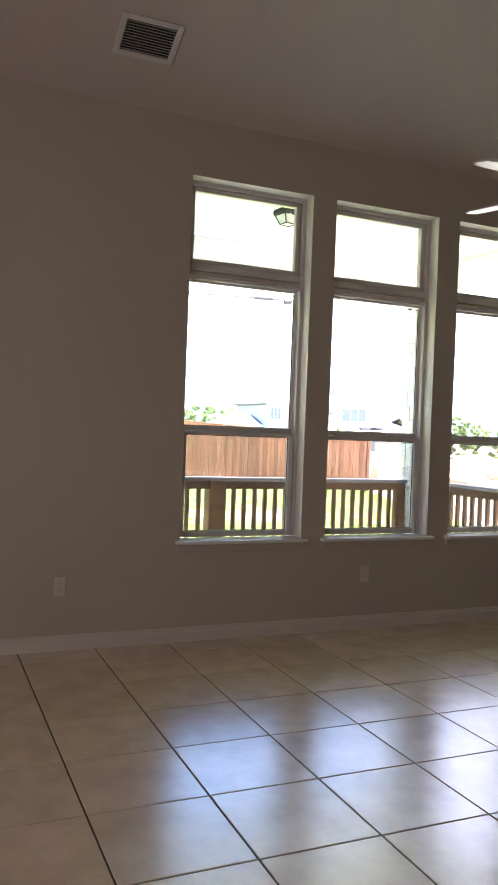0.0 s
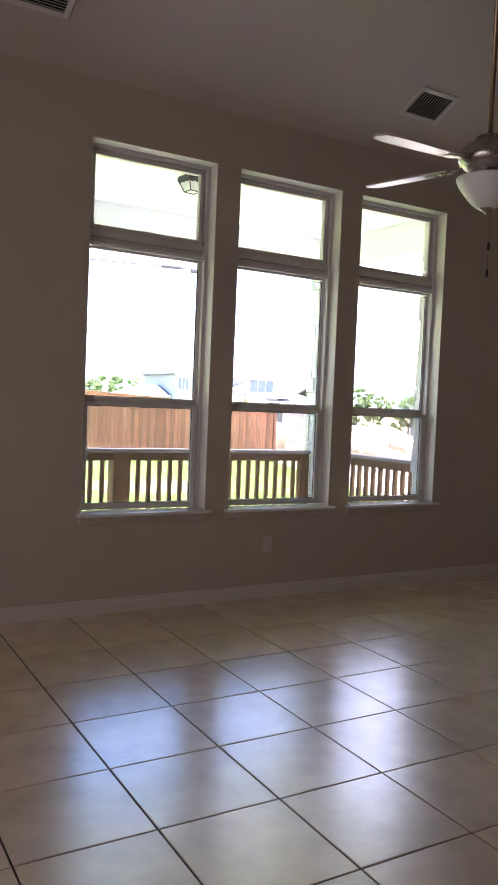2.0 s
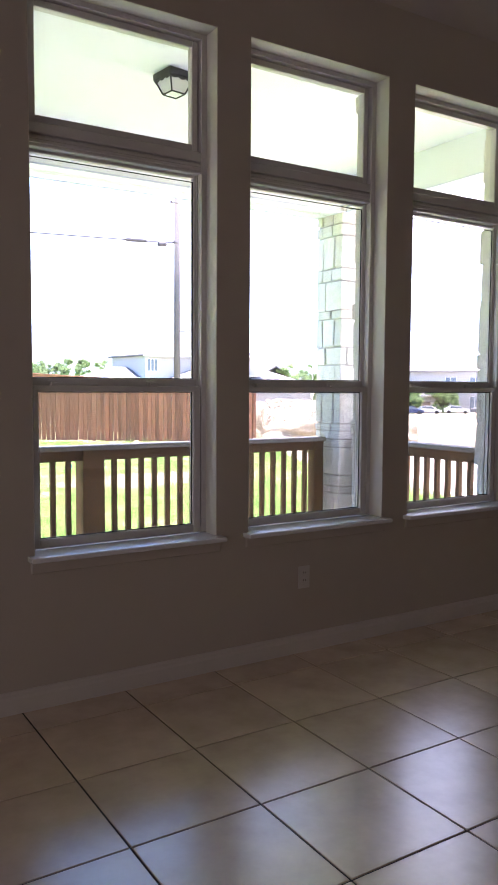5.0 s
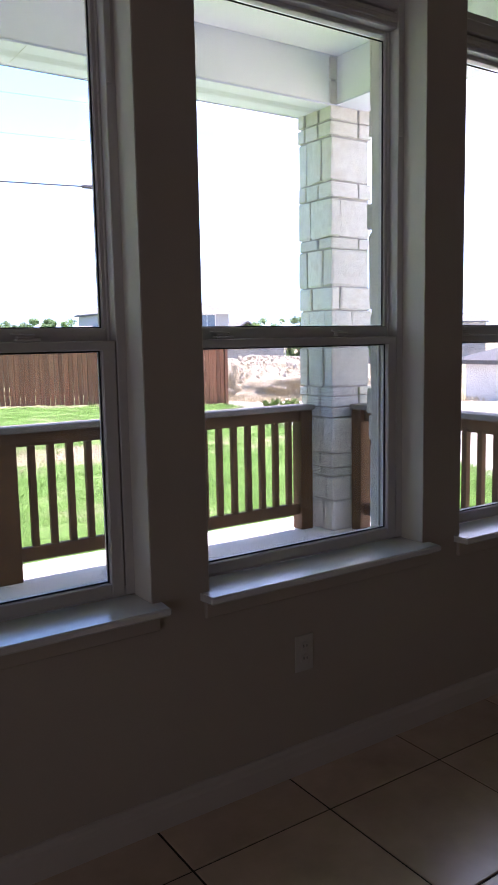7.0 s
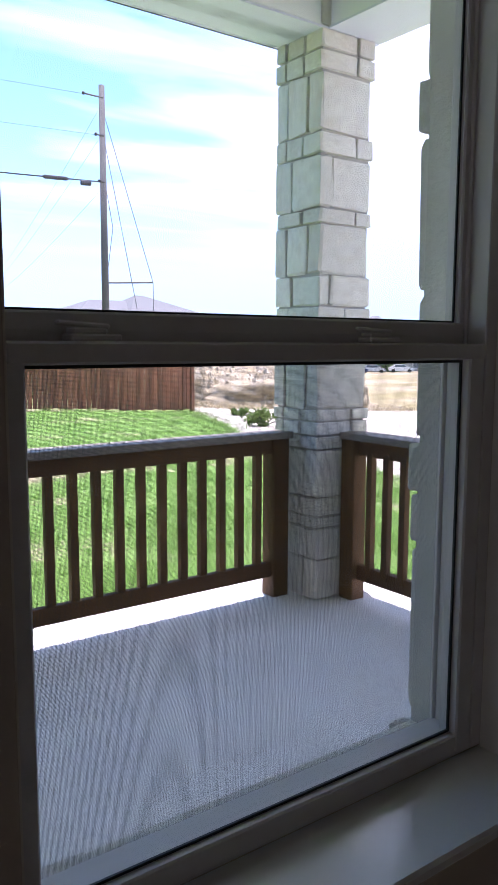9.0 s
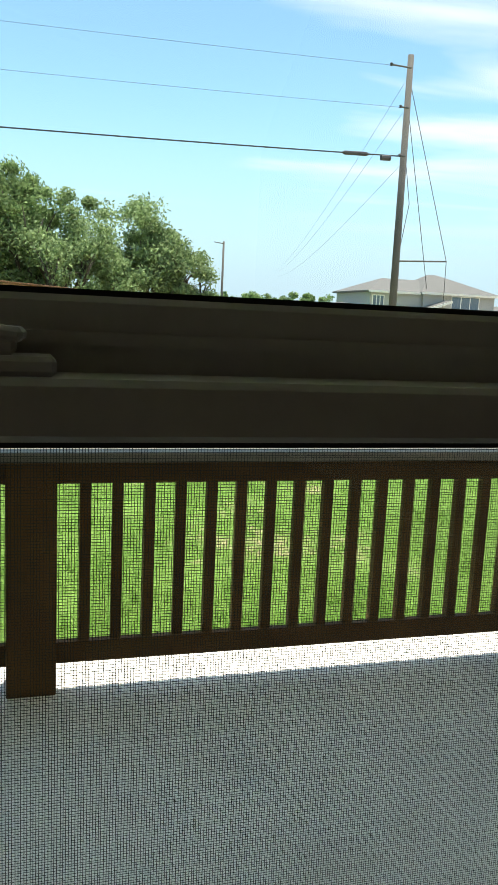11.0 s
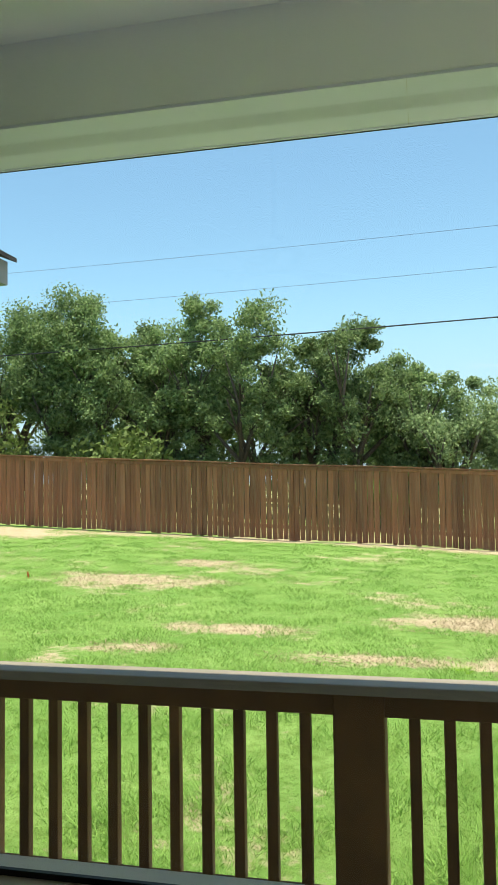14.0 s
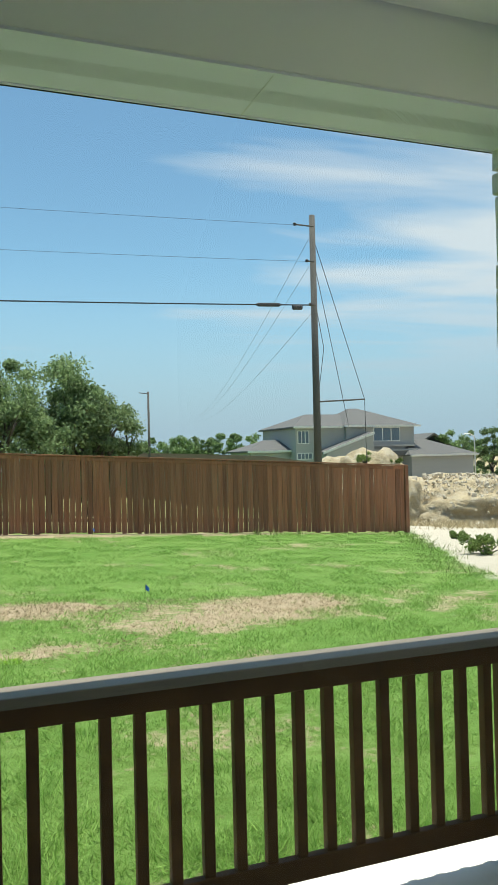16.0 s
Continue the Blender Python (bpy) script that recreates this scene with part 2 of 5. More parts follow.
def extrude_profile(bm, profile, a, b, axis="x"):
    """A closed (across, z) profile drawn along x or y from a to b."""
    put = (lambda s, p: (s, p[0], p[1])) if axis == "x" else (lambda s, p: (p[0], s, p[1]))
    r0 = [bm.verts.new(put(a, p)) for p in profile]
    r1 = [bm.verts.new(put(b, p)) for p in profile]
    k = len(profile)
    for i in range(k):
        bm.faces.new((r0[i], r0[(i + 1) % k], r1[(i + 1) % k], r1[i]))
    bm.faces.new(r0[::-1])
    bm.faces.new(r1)
    bmesh.ops.recalc_face_normals(bm, faces=bm.faces)
    return bm


def finish(bm, name, mat, smooth=False):
    me = bpy.data.meshes.new(name)
    bm.to_mesh(me)
    bm.free()
    me.materials.append(mat)
    if smooth:
        for p in me.polygons:
            p.use_smooth = True
    return me


def thing(name, label, category, at=(0, 0, 0), group="", kind=""):
    ob = new(name)
    ob.location = at
    ob.empty_display_size = 0.1
    return tagged(ob, label, category, group, kind)


def part(name, bm, mat, parent, label="", smooth=False, at=None):
    """One mesh object under a thing or a part; the bmesh is in the parent's own space, or about the point at."""
    ob = new(name, finish(bm, name, mat, smooth))
    ob.parent = parent
    if at:
        ob.location = at
    return tagged(ob, label)


def solid(name, bm, mat, label, category, kind="", smooth=False, group=""):
    return tagged(new(name, finish(bm, name, mat, smooth)), label, category, group, kind)


def piece(name, me, parent, m):
    """One of many alike pieces: an object of its own on a shared mesh."""
    ob = new(name, me)
    ob.parent = parent
    ob.matrix_basis = m
    return ob


B = bmesh.new

# ---- the room ----
YW, YO, YS = 2.492, 2.677, 2.805          # inner face, sheathing and outer stone face of the window wall
XL, XR, YB = -3.2004, 4.30, -6.1        # other walls
WINDOWS = ((0.518, 1.386), (1.562, 2.420), (2.602, 3.457))
Z0, Z1, ZC, SLOPE, YR = 0.650, 2.974, 3.33, 0.45, -1.8
ZR = ZC + SLOPE * (YW - YR)
DECK = 0.0


def window_wall(bm, y0, y1, x0, x1, z0, z1, grow=0.0, drop=0.0):
    box(bm, x0, x1, y0, y1, z0, Z0 - drop)
    box(bm, x0, x1, y0, y1, Z1 + grow, z1)
    xs = [x0] + [v for a, b in WINDOWS for v in (a - grow, b + grow)] + [x1]
    for a, b in zip(xs[::2], xs[1::2]):
        box(bm, a, b, y0, y1, Z0 - drop, Z1 + grow)
    return bm


solid("wall_north", window_wall(B(), YW, YO, XL - 0.2, XR + 0.25, -0.02, ZC, 0.0, 0.012), M_WALL, "beige painted wall with three tall windows", "wall", "structure")

# side and back walls under the vaulted ceiling
gable = [(YO, 0.0), (YO, ZC - 0.05), (YR, ZR), (YR - 1.2, ZR), (YB - 0.2, 3.2), (YB - 0.2, 0.0)]


def gable_wall(x0, x1):
    bm = B()
    a = [bm.verts.new((x0, y, z)) for y, z in gable]
    b = [bm.verts.new((x1, y, z)) for y, z in gable]
    k = len(gable)
    for i in range(k):
        bm.faces.new((a[i], a[(i + 1) % k], b[(i + 1) % k], b[i]))
    bm.faces.new(a)
    bm.faces.new(b[::-1])
    bmesh.ops.recalc_face_normals(bm, faces=bm.faces)
    return bm


solid("wall_east", gable_wall(XR, XR + 0.2), M_WALL, "plain beige painted side wall", "wall", "structure")
# unseen side wall away from the fan; wide opening added for the fill lamp
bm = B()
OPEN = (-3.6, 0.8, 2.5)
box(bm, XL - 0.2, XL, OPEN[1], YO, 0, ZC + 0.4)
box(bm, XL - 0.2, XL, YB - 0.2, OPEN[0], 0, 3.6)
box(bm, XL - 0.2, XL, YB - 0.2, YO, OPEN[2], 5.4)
solid("wall_west", bm, M_WALL, "unseen beige painted side wall with an added wide opening", "wall", "structure")
# unseen hall added beyond the opening, closed all round to keep outdoor light out
bm = B()
box(bm, XL - 3.6, XL - 3.4, YB - 0.2, YO, -0.02, 2.7)
box(bm, XL - 3.4, XL - 0.2, YB - 0.2, YB, -0.02, 2.7)
box(bm, XL - 3.4, XL - 0.2, YO - 0.2, YO, -0.02, 2.7)
solid("wall_hall", bm, M_WALL, "plain beige painted walls of an unseen added hall", "wall", "structure")
solid("ceiling_hall", box(B(), XL - 3.6, XL - 0.2, YB - 0.2, YO, 2.7, 2.85), M_CEIL, "flat beige ceiling of the unseen added hall", "ceiling", "structure")
solid("floor_hall", box(B(), XL - 3.6, XL - 0.2, YB - 0.2, YO, -0.2, -0.022), M_TILE, "beige tiled floor of the unseen added hall", "floor", "structure")
bm = B()
box(bm, XL - 0.2, XR + 0.2, YB - 0.2, YB, 0, 3.7)
solid("wall_south", bm, M_WALL, "plain beige painted back wall", "wall", "structure")

# vaulted ceiling
bm = B()
prof = [(YO + 0.0, ZC - SLOPE * (YO - YW)), (YR, ZR), (YR - 1.2, ZR), (YB - 0.2, 3.2), (YB - 0.2, 3.35), (YR - 1.2, ZR + 0.15), (YR, ZR + 0.15), (YO, ZC + 0.1)]
extrude_profile(bm, prof, XL - 0.2, XR + 0.25, "x")
solid("ceiling", bm, M_CEIL, "vaulted beige painted ceiling rising from the window wall", "ceiling", "structure")

# baseboards
base = [(0, 0), (-0.015, 0), (-0.015, 0.062), (-0.011, 0.074), (-0.011, 0.083), (-0.006, 0.092), (0, 0.094)]
bm = B()
extrude_profile(bm, [(YW + p, z) for p, z in base], XL, XR, "x")
extrude_profile(bm, [(XR + p, z) for p, z in base], YB, YW - 0.016, "y")
extrude_profile(bm, [(XL - p, z) for p, z in base], OPEN[1], YW - 0.016, "y")
solid("baseboard", bm, M_BASE, "white painted moulded baseboard along the walls", "baseboard", "structure")

# ---- windows ----
GX = 0.052                               # frame and sash side to the glass edge


def ring(bm, x0, x1, z0, z1, y0, y1, w, bevel=0.003):
    """A rectangular frame of bars of width w."""
    box(bm, x0, x0 + w, y0, y1, z0, z1, bevel)
    box(bm, x1 - w, x1, y0, y1, z0, z1, bevel)
    box(bm, x0 + w, x1 - w, y0, y1, z1 - w, z1, bevel)
    box(bm, x0 + w, x1 - w, y0, y1, z0, z0 + w, bevel)
    return bm


def window(number, a, b):
    w = thing("window_%d" % number, "tall tan vinyl single-hung window with a transom pane above", "window", ((a + b) / 2, YW, Z0), "tall windows in a row", "structure")
    h = (b - a) / 2

    top = Z1 - Z0
    # outer frame with stepped inner rebates
    bm = B()
    ring(bm, -h + 0.001, h - 0.001, 0.004, top - 0.001, 0.100, 0.184, 0.028, 0.002)
    ring(bm, -h + 0.029, h - 0.029, 0.012, top - 0.03, 0.137, 0.174, 0.007, 0.002)
    part("frame", bm, M_VINYL, w)
    # returns of the opening, with the daylight on them put into a paler colour
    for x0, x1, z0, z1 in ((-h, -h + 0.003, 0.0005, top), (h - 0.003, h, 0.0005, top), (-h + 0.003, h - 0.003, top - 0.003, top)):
        part("window_return", box(B(), x0, x1, 0.0015, 0.0995, z0, z1), M_LIT_RETURN, w, "window return, coloured pale as if lit from outside")
    # mullion between transom and hung sashes
    bm = B()
    box(bm, -h + 0.028, h - 0.028, 0.104, 0.182, 1.690, 1.738, 0.004)
    box(bm, -h + 0.028, h - 0.028, 0.120, 0.182, 1.734, 1.750)
    box(bm, -h + 0.028, h - 0.028, 0.102, 0.182, 1.746, 1.792, 0.004)
    box(bm, -h + 0.030, h - 0.030, 0.098, 0.108, 1.705, 1.722, 0.003)
    part("transom_bar", bm, M_VINYL, w)
    # transom sash
    bm = ring(B(), -h + 0.036, h - 0.036, 1.796, top - 0.032, 0.124, 0.168, 0.030)
    ts = part("transom_sash", bm, M_VINYL, w)
    part("pane", box(B(), -h + 0.064, h - 0.064, 0.143, 0.149, 1.824, top - 0.060), M_GLASS, ts).visible_shadow = False
    # upper sash, in the outer track
    bm = B()
    ring(bm, -h + 0.024, h - 0.030, 0.678, 1.695, 0.142, 0.174, 0.018)
    box(bm, -h + 0.040, h - 0.040, 0.138, 0.174, 0.673, 0.738, 0.003)
    box(bm, -h + 0.045, h - 0.045, 0.134, 0.140, 0.716, 0.722)
    us = part("upper_sash", bm, M_VINYL, w)
    part("pane", box(B(), -h + 0.040, h - 0.046, 0.154, 0.160, 0.734, 1.664), M_GLASS, us).visible_shadow = False
    bm = ring(B(), -h + 0.0425, h - 0.0485, 0.737, 1.663, 0.151, 0.1535, 0.004, 0)
    part("seal", bm, M_SEAL, us, "black glazing seal")
    # lower sash, in the inner track
    bm = B()
    box(bm, -h + 0.030, -h + 0.056, 0.097, 0.136, 0.010, 0.704, 0.003)
    box(bm, h - 0.072, h - 0.034, 0.097, 0.136, 0.010, 0.704, 0.003)
    box(bm, -h + 0.056, h - 0.072, 0.097, 0.136, 0.010, 0.044, 0.003)
    box(bm, -h + 0.034, h - 0.034, 0.096, 0.136, 0.678, 0.704, 0.003)
    ls = part("lower_sash", bm, M_VINYL, w)
    part("pane", box(B(), -h + 0.054, h - 0.070, 0.116, 0.122, 0.042, 0.680), M_GLASS, ls).visible_shadow = False
    bm = ring(B(), -h + 0.0565, h - 0.0725, 0.0445, 0.6775, 0.112, 0.1155, 0.004, 0)
    part("seal", bm, M_SEAL, ls, "black glazing seal")
    # two cam latches on the ledge of the lower sash
    for x in (-0.318, 0.140):
        bm = B()
        box(bm, x, x + 0.062, 0.104, 0.132, 0.704, 0.712, 0.002)
        box(bm, x + 0.004, x + 0.046, 0.108, 0.130, 0.712, 0.719, 0.002)
        lever = box(B(), -0.030, 0.030, -0.006, 0.006, -0.003, 0.003, 0.002)
        bmesh.ops.rotate(lever, verts=lever.verts, cent=(0, 0, 0), matrix=Euler((0, radians(4), radians(-10))).to_matrix())
        lt = part("latch", bm, M_VINYL, ls)
        part("lever", lever, M_VINYL, lt, at=(x + 0.020, 0.118, 0.7225))
    # balance covers in the jambs
    for s in (-1, 1):
        x = s * (h - 0.020)
        part("jamb_cover", box(B(), x - 0.010, x + 0.010, 0.096, 0.104, 1.355, 1.69, 0.002), M_TRIM, w)
    # insect screen outside the lower sash: frame and woven wires
    sc = part("screen_frame", ring(B(), -h + 0.030, h - 0.030, 0.012, 0.723, 0.176, 0.184, 0.012, 0.001), M_VINYL, w)
    verts, faces = [], []
    pitch, t = 0.0016, 0.00033
    x0, x1, z0, z1 = -h + 0.041, h - 0.041, 0.027, 0.708

    def wire(ax, bx, az, bz):
        k = len(verts)
        verts.extend([(ax, 0.180, az), (bx, 0.180, az), (bx, 0.180, bz), (ax, 0.180, bz)])
        faces.append((k, k + 1, k + 2, k + 3))

    rw = random.Random(40 + number)
    for i in range(int((x1 - x0) / pitch)):
        wx = x0 + i * pitch + rw.uniform(-0.0002, 0.0002)
        wire(wx, wx + t, z0, z1)
    for i in range(int((z1 - z0) / pitch)):
        wz = z0 + i * pitch + rw.uniform(-0.0002, 0.0002)
        wire(x0, x1, wz, wz + t)
    me = bpy.data.meshes.new("screen_mesh")
    me.from_pydata(verts, [], faces)
    me.materials.append(M_MESH)
    so = new("screen_mesh", me)
    so.parent = sc
    tagged(so, "fine dark woven insect screen", kind="stuff")
    # stool and apron
    bm = B()
    plan = [(-h, 0.104), (-h, -0.001), (-h - 0.028, -0.001), (-h - 0.028, -0.058), (-h - 0.024, -0.062), (h + 0.022, -0.062), (h + 0.026, -0.058), (h + 0.026, -0.001), (h, -0.001), (h, 0.104)]
    loops = []
    for z, inset in ((-0.022, 0.004), (-0.017, 0.0), (-0.005, 0.0), (0.0, 0.005)):
        loops.append([bm.verts.new((px * (1 - inset / h) if py < -0.03 else px, py + (inset if py < -0.03 else 0), z)) for px, py in plan])
    for la, lb in zip(loops, loops[1:]):
        for k in range(len(plan)):
            bm.faces.new((la[k], la[(k + 1) % len(plan)], lb[(k + 1) % len(plan)], lb[k]))
    bm.faces.new(loops[0][::-1])
    bm.faces.new(loops[-1])
    bmesh.ops.recalc_face_normals(bm, faces=bm.faces)
    part("window_sill", bm, M_SILL, w, "white painted window stool")
    part("apron", box(B(), -h - 0.018, h + 0.016, -0.016, -0.001, -0.075, -0.022, 0.004), M_WALL, w)
    return w


for i, (a, b) in enumerate(WINDOWS):
    window(i + 1, a, b)

# ---- outlets, vents, recessed light, fan ----
def outlet(x, z):
    o = thing("wall_outlet", "white duplex wall outlet in its cover plate", "outlet", (x, YW, z), "wall outlets")
    part("cover_plate", box(B(), -0.035, 0.035, -0.006, -0.001, -0.0575, 0.0575, 0.0025, 2), M_PLASTIC, o)
    for s in (-1, 1):
        bm = B()
        lathe(bm, [(0.0165, 0), (0.0165, 0.003), (0.015, 0.0035)], 20)
        bmesh.ops.rotate(bm, verts=bm.verts, cent=(0, 0, 0), matrix=Euler((radians(90), 0, 0)).to_matrix())
        r = part("socket", bm, M_PLASTIC, o, at=(0, -0.0062, s * 0.0195))
        for dx, hh in ((-0.006, 0.009), (0.006, 0.007)):
            part("slot", box(B(), dx - 0.0012, dx + 0.0012, -0.0045, -0.0036, 0.001, 0.001 + hh), M_DARK, r)
    return o


outlet(-0.225, 0.386)
outlet(1.897, 0.387)

TILT = math.degrees(math.atan(SLOPE))


def on_ceiling(x, y):
    return pose(x, y, ZC + SLOPE * (YW - y), -TILT, 0, 0)


def vent(x, y, grid):
    v = thing("ceiling_vent", "white metal ceiling air vent with a dark opening behind", "vent", group="ceiling vents")
    v.matrix_world = on_ceiling(x, y)
    bm = B()
    for x0, x1, y0, y1 in ((-0.175, -0.14, -0.135, 0.135), (0.14, 0.175, -0.135, 0.135), (-0.14, 0.14, -0.135, -0.1), (-0.14, 0.14, 0.1, 0.135)):
        box(bm, x0, x1, y0, y1, -0.012, -0.001, 0.003)
    part("frame", bm, M_TRIM, v)
    part("backing", box(B(), -0.141, 0.141, -0.101, 0.101, -0.003, -0.001), M_DARK, v)
    if grid:
        for i in range(15):
            x0 = -0.14 + 0.28 * (i + 0.5) / 15
            part("slat", box(B(), x0 - 0.001, x0 + 0.001, -0.1, 0.1, -0.010, -0.004), M_BLACK, v)
        for i in range(11):
            y0 = -0.1 + 0.2 * (i + 0.5) / 11
            part("slat", box(B(), -0.14, 0.14, y0 - 0.001, y0 + 0.001, -0.0105, -0.0045), M_PLASTIC, v)
    else:
        for i in range(12):
            bm = box(B(), -0.0052, 0.0052, -0.1, 0.1, -0.0008, 0.0008)
            bmesh.ops.rotate(bm, verts=bm.verts, cent=(0, 0, 0), matrix=Euler((0, radians(-35), 0)).to_matrix())
            part("slat", bm, M_TRIM, v, at=(-0.128 + i * 0.0233, 0, -0.008))
    return v


vent(2.80, 2.04, False)
vent(0.08, 2.05, True)
rl = thing("recessed_light", "unlit white recessed ceiling downlight", "ceiling light")
rl.matrix_world = on_ceiling(2.86, 1.42)
part("trim_ring", lathe(B(), [(0.064, -0.012), (0.095, -0.008), (0.098, -0.001), (0.062, -0.001)], 32), M_TRIM, rl, smooth=True)
part("reflector", lathe(B(), [(0.063, -0.010), (0.050, -0.003), (0.02, -0.002)], 32), M_PLASTIC, rl, smooth=True)

FAN = Vector((1.43, 0.13, 2.265))
fan = thing("ceiling_fan", "five-blade nickel ceiling fan with frosted bowl light on rod", "ceiling fan", FAN)
fan.scale = (0.86, 0.86, 0.86)
ztop = (ZC + SLOPE * (YW - FAN.y) - FAN.z) / 0.86
part("rod", tube(B(), [(0, 0, 0.26), (0, 0, ztop - 0.02)], 0.012, 16), M_ROD, fan, smooth=True)
part("canopy", lathe(B(), [(0.02, ztop - 0.12), (0.045, ztop - 0.10), (0.07, ztop - 0.02), (0.07, ztop + 0.03)], 28), M_NICKEL, fan, smooth=True)
part("motor_housing", lathe(B(), [(0.02, 0.285), (0.06, 0.280), (0.075, 0.255), (0.112, 0.235), (0.138, 0.205), (0.143, 0.175), (0.135, 0.150), (0.105, 0.130), (0.085, 0.110), (0.05, 0.105)], 40), M_NICKEL, fan, smooth=True)
part("light_fitter", lathe(B(), [(0.05, 0.106), (0.078, 0.100), (0.082, 0.085), (0.06, 0.075)], 36), M_NICKEL, fan, smooth=True)
part("bowl", lathe(B(), [(0.145, 0.085), (0.146, 0.075), (0.138, 0.055), (0.122, 0.030), (0.100, 0.0), (0.078, -0.028), (0.050, -0.052), (0.022, -0.062)], 40), M_FROST, fan, "frosted white glass bowl", True)
part("finial", lathe(B(), [(0.002, -0.092), (0.008, -0.088), (0.007, -0.080), (0.012, -0.074), (0.034, -0.060), (0.036, -0.052), (0.01, -0.050)], 20), M_NICKEL, fan, smooth=True)
for dx, dy, ln in ((0.0, -0.03, 0.24), (0.03, 0.0, 0.36)):
    ch = part("pull_chain", tube(B(), [(dx, dy, -0.05), (dx, dy, -0.05 - ln + 0.05)], 0.0012, 6), M_NICKEL, fan)
    part("pull_knob", lathe(B(), [(0.002, 0.02), (0.006, 0.016), (0.008, 0.0), (0.006, -0.016), (0.002, -0.02)], 12, dx, dy), M_BLACK, ch, "dark pull knob", True, at=(0, 0, -ln))
blade_bm = B()
outline = [(0.20, -0.045), (0.30, -0.060), (0.52, -0.068), (0.62, -0.066), (0.665, -0.046), (0.68, 0.0), (0.665, 0.046), (0.62, 0.066), (0.52, 0.068), (0.30, 0.060), (0.20, 0.045)]
lo = [blade_bm.verts.new((x, y, -0.004)) for x, y in outline]
hi = [blade_bm.verts.new((x, y, 0.004)) for x, y in outline]
blade_bm.faces.new(lo[::-1])
blade_bm.faces.new(hi)
for i in range(len(outline)):
    j = (i + 1) % len(outline)
    blade_bm.faces.new((lo[i], lo[j], hi[j], hi[i]))
blade_me = finish(blade_bm, "blade", M_BLADE)
arm_bm = box(B(), 0.10, 0.24, -0.014, 0.014, -0.006, 0.004, 0.003)
box(arm_bm, 0.20, 0.27, -0.035, 0.035, -0.008, -0.004, 0.002)
arm_me = finish(arm_bm, "blade_arm", M_NICKEL)
for k in range(5):
    m = pose(0, 0, 0.150, 0, 0, 180 + 72 * k) @ pose(0, 0, 0, -9, 0, 0)
    piece("blade", blade_me, fan, m)
    piece("blade_arm", arm_me, fan, m)

# ---- patio ----
solid("patio_slab", box(B(), -1.2, 4.55, YS - 0.02, 5.36, -0.30, DECK, 0.006), M_DECK, "pale broom-finished concrete patio slab", "patio", "structure")
bm = B()
box(bm, -1.2, 4.34, YO + 0.01, 4.80, 3.20, 3.30)
solid("patio_ceiling", bm, M_PATIO_CEIL, "pale painted patio ceiling board", "ceiling", "structure")
bm = B()
box(bm, -1.2, 4.33, 4.82, 5.144, 2.905, 3.55)
box(bm, 4.03, 4.33, YS, 4.82, 2.905, 3.55)
solid("patio_beam", bm, M_PATIO_CEIL, "pale boxed patio beam", "beam", "structure")
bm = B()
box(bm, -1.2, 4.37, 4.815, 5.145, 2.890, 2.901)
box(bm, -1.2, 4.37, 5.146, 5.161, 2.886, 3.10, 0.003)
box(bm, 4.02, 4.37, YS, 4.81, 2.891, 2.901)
solid("soffit", bm, M_SOFFIT, "cream vented soffit board under the beam, tinted blue against green bounce", "soffit", "structure")
# perforations of the vent strip
verts, faces = [], []
for i in range(620):
    for j in range(7):
        x, y = -0.9 + i * 0.0085, 4.935 + j * 0.0135 + (0.006 if i % 2 else 0)
        k = len(verts)
        verts += [(x, y, 2.8895), (x + 0.0042, y, 2.8895), (x + 0.0042, y + 0.0042, 2.8895), (x, y + 0.0042, 2.8895)]
        faces.append((k, k + 3, k + 2, k + 1))
me = bpy.data.meshes.new("soffit_holes")
me.from_pydata(verts, [], faces)
me.materials.append(M_DARK)
tagged(new("soffit_vent_holes", me), "rows of small dark vent holes in the soffit", "vent holes", kind="stuff")
for x in (1.94, 2.83):
    solid("soffit_joint", box(B(), x, x + 0.0016, 4.83, 5.144, 2.8884, 2.8899), M_MORTAR, "narrow grey joint between soffit boards", "joint", "structure")
solid("drip_edge", box(B(), -1.2, 4.38, 5.162, 5.166, 2.8845, 3.12), M_BLACK, "thin dark metal drip edge on the eave", "drip edge", "structure")

# outer stone face of the house
ext = solid("wall_exterior", window_wall(B(), YO, YS - 0.035, -1.4, XR + 0.25, -0.1, 3.6, 0.02, 0.03), M_LIME, "limestone-clad outer wall with mortar joints", "wall", "structure")


def stone_mesh(rnd, jit=0.012):
    """A unit stone block with knocked edges, proud towards its outer side."""
    bm = B()
    box(bm, -0.5, 0.5, -0.5, 0.5, -0.5, 0.5, 0.05, 1)
    for v in bm.verts:
        v.co += Vector((rnd.uniform(-1, 1), rnd.uniform(-1, 1), rnd.uniform(-1, 1))) * jit * 2.2
    return finish(bm, "stone", M_STONE)


rs = random.Random(5)
STONES = [stone_mesh(rs) for _ in range(10)]


def stone(parent, x0, x1, y0, y1, z0, z1):
    g = 0.011
    m = Matrix.LocRotScale(((x0 + x1) / 2, (y0 + y1) / 2, (z0 + z1) / 2), None, (x1 - x0 - g, y1 - y0 - g, z1 - z0 - g))
    return piece("stone", rs.choice(STONES), parent, m)


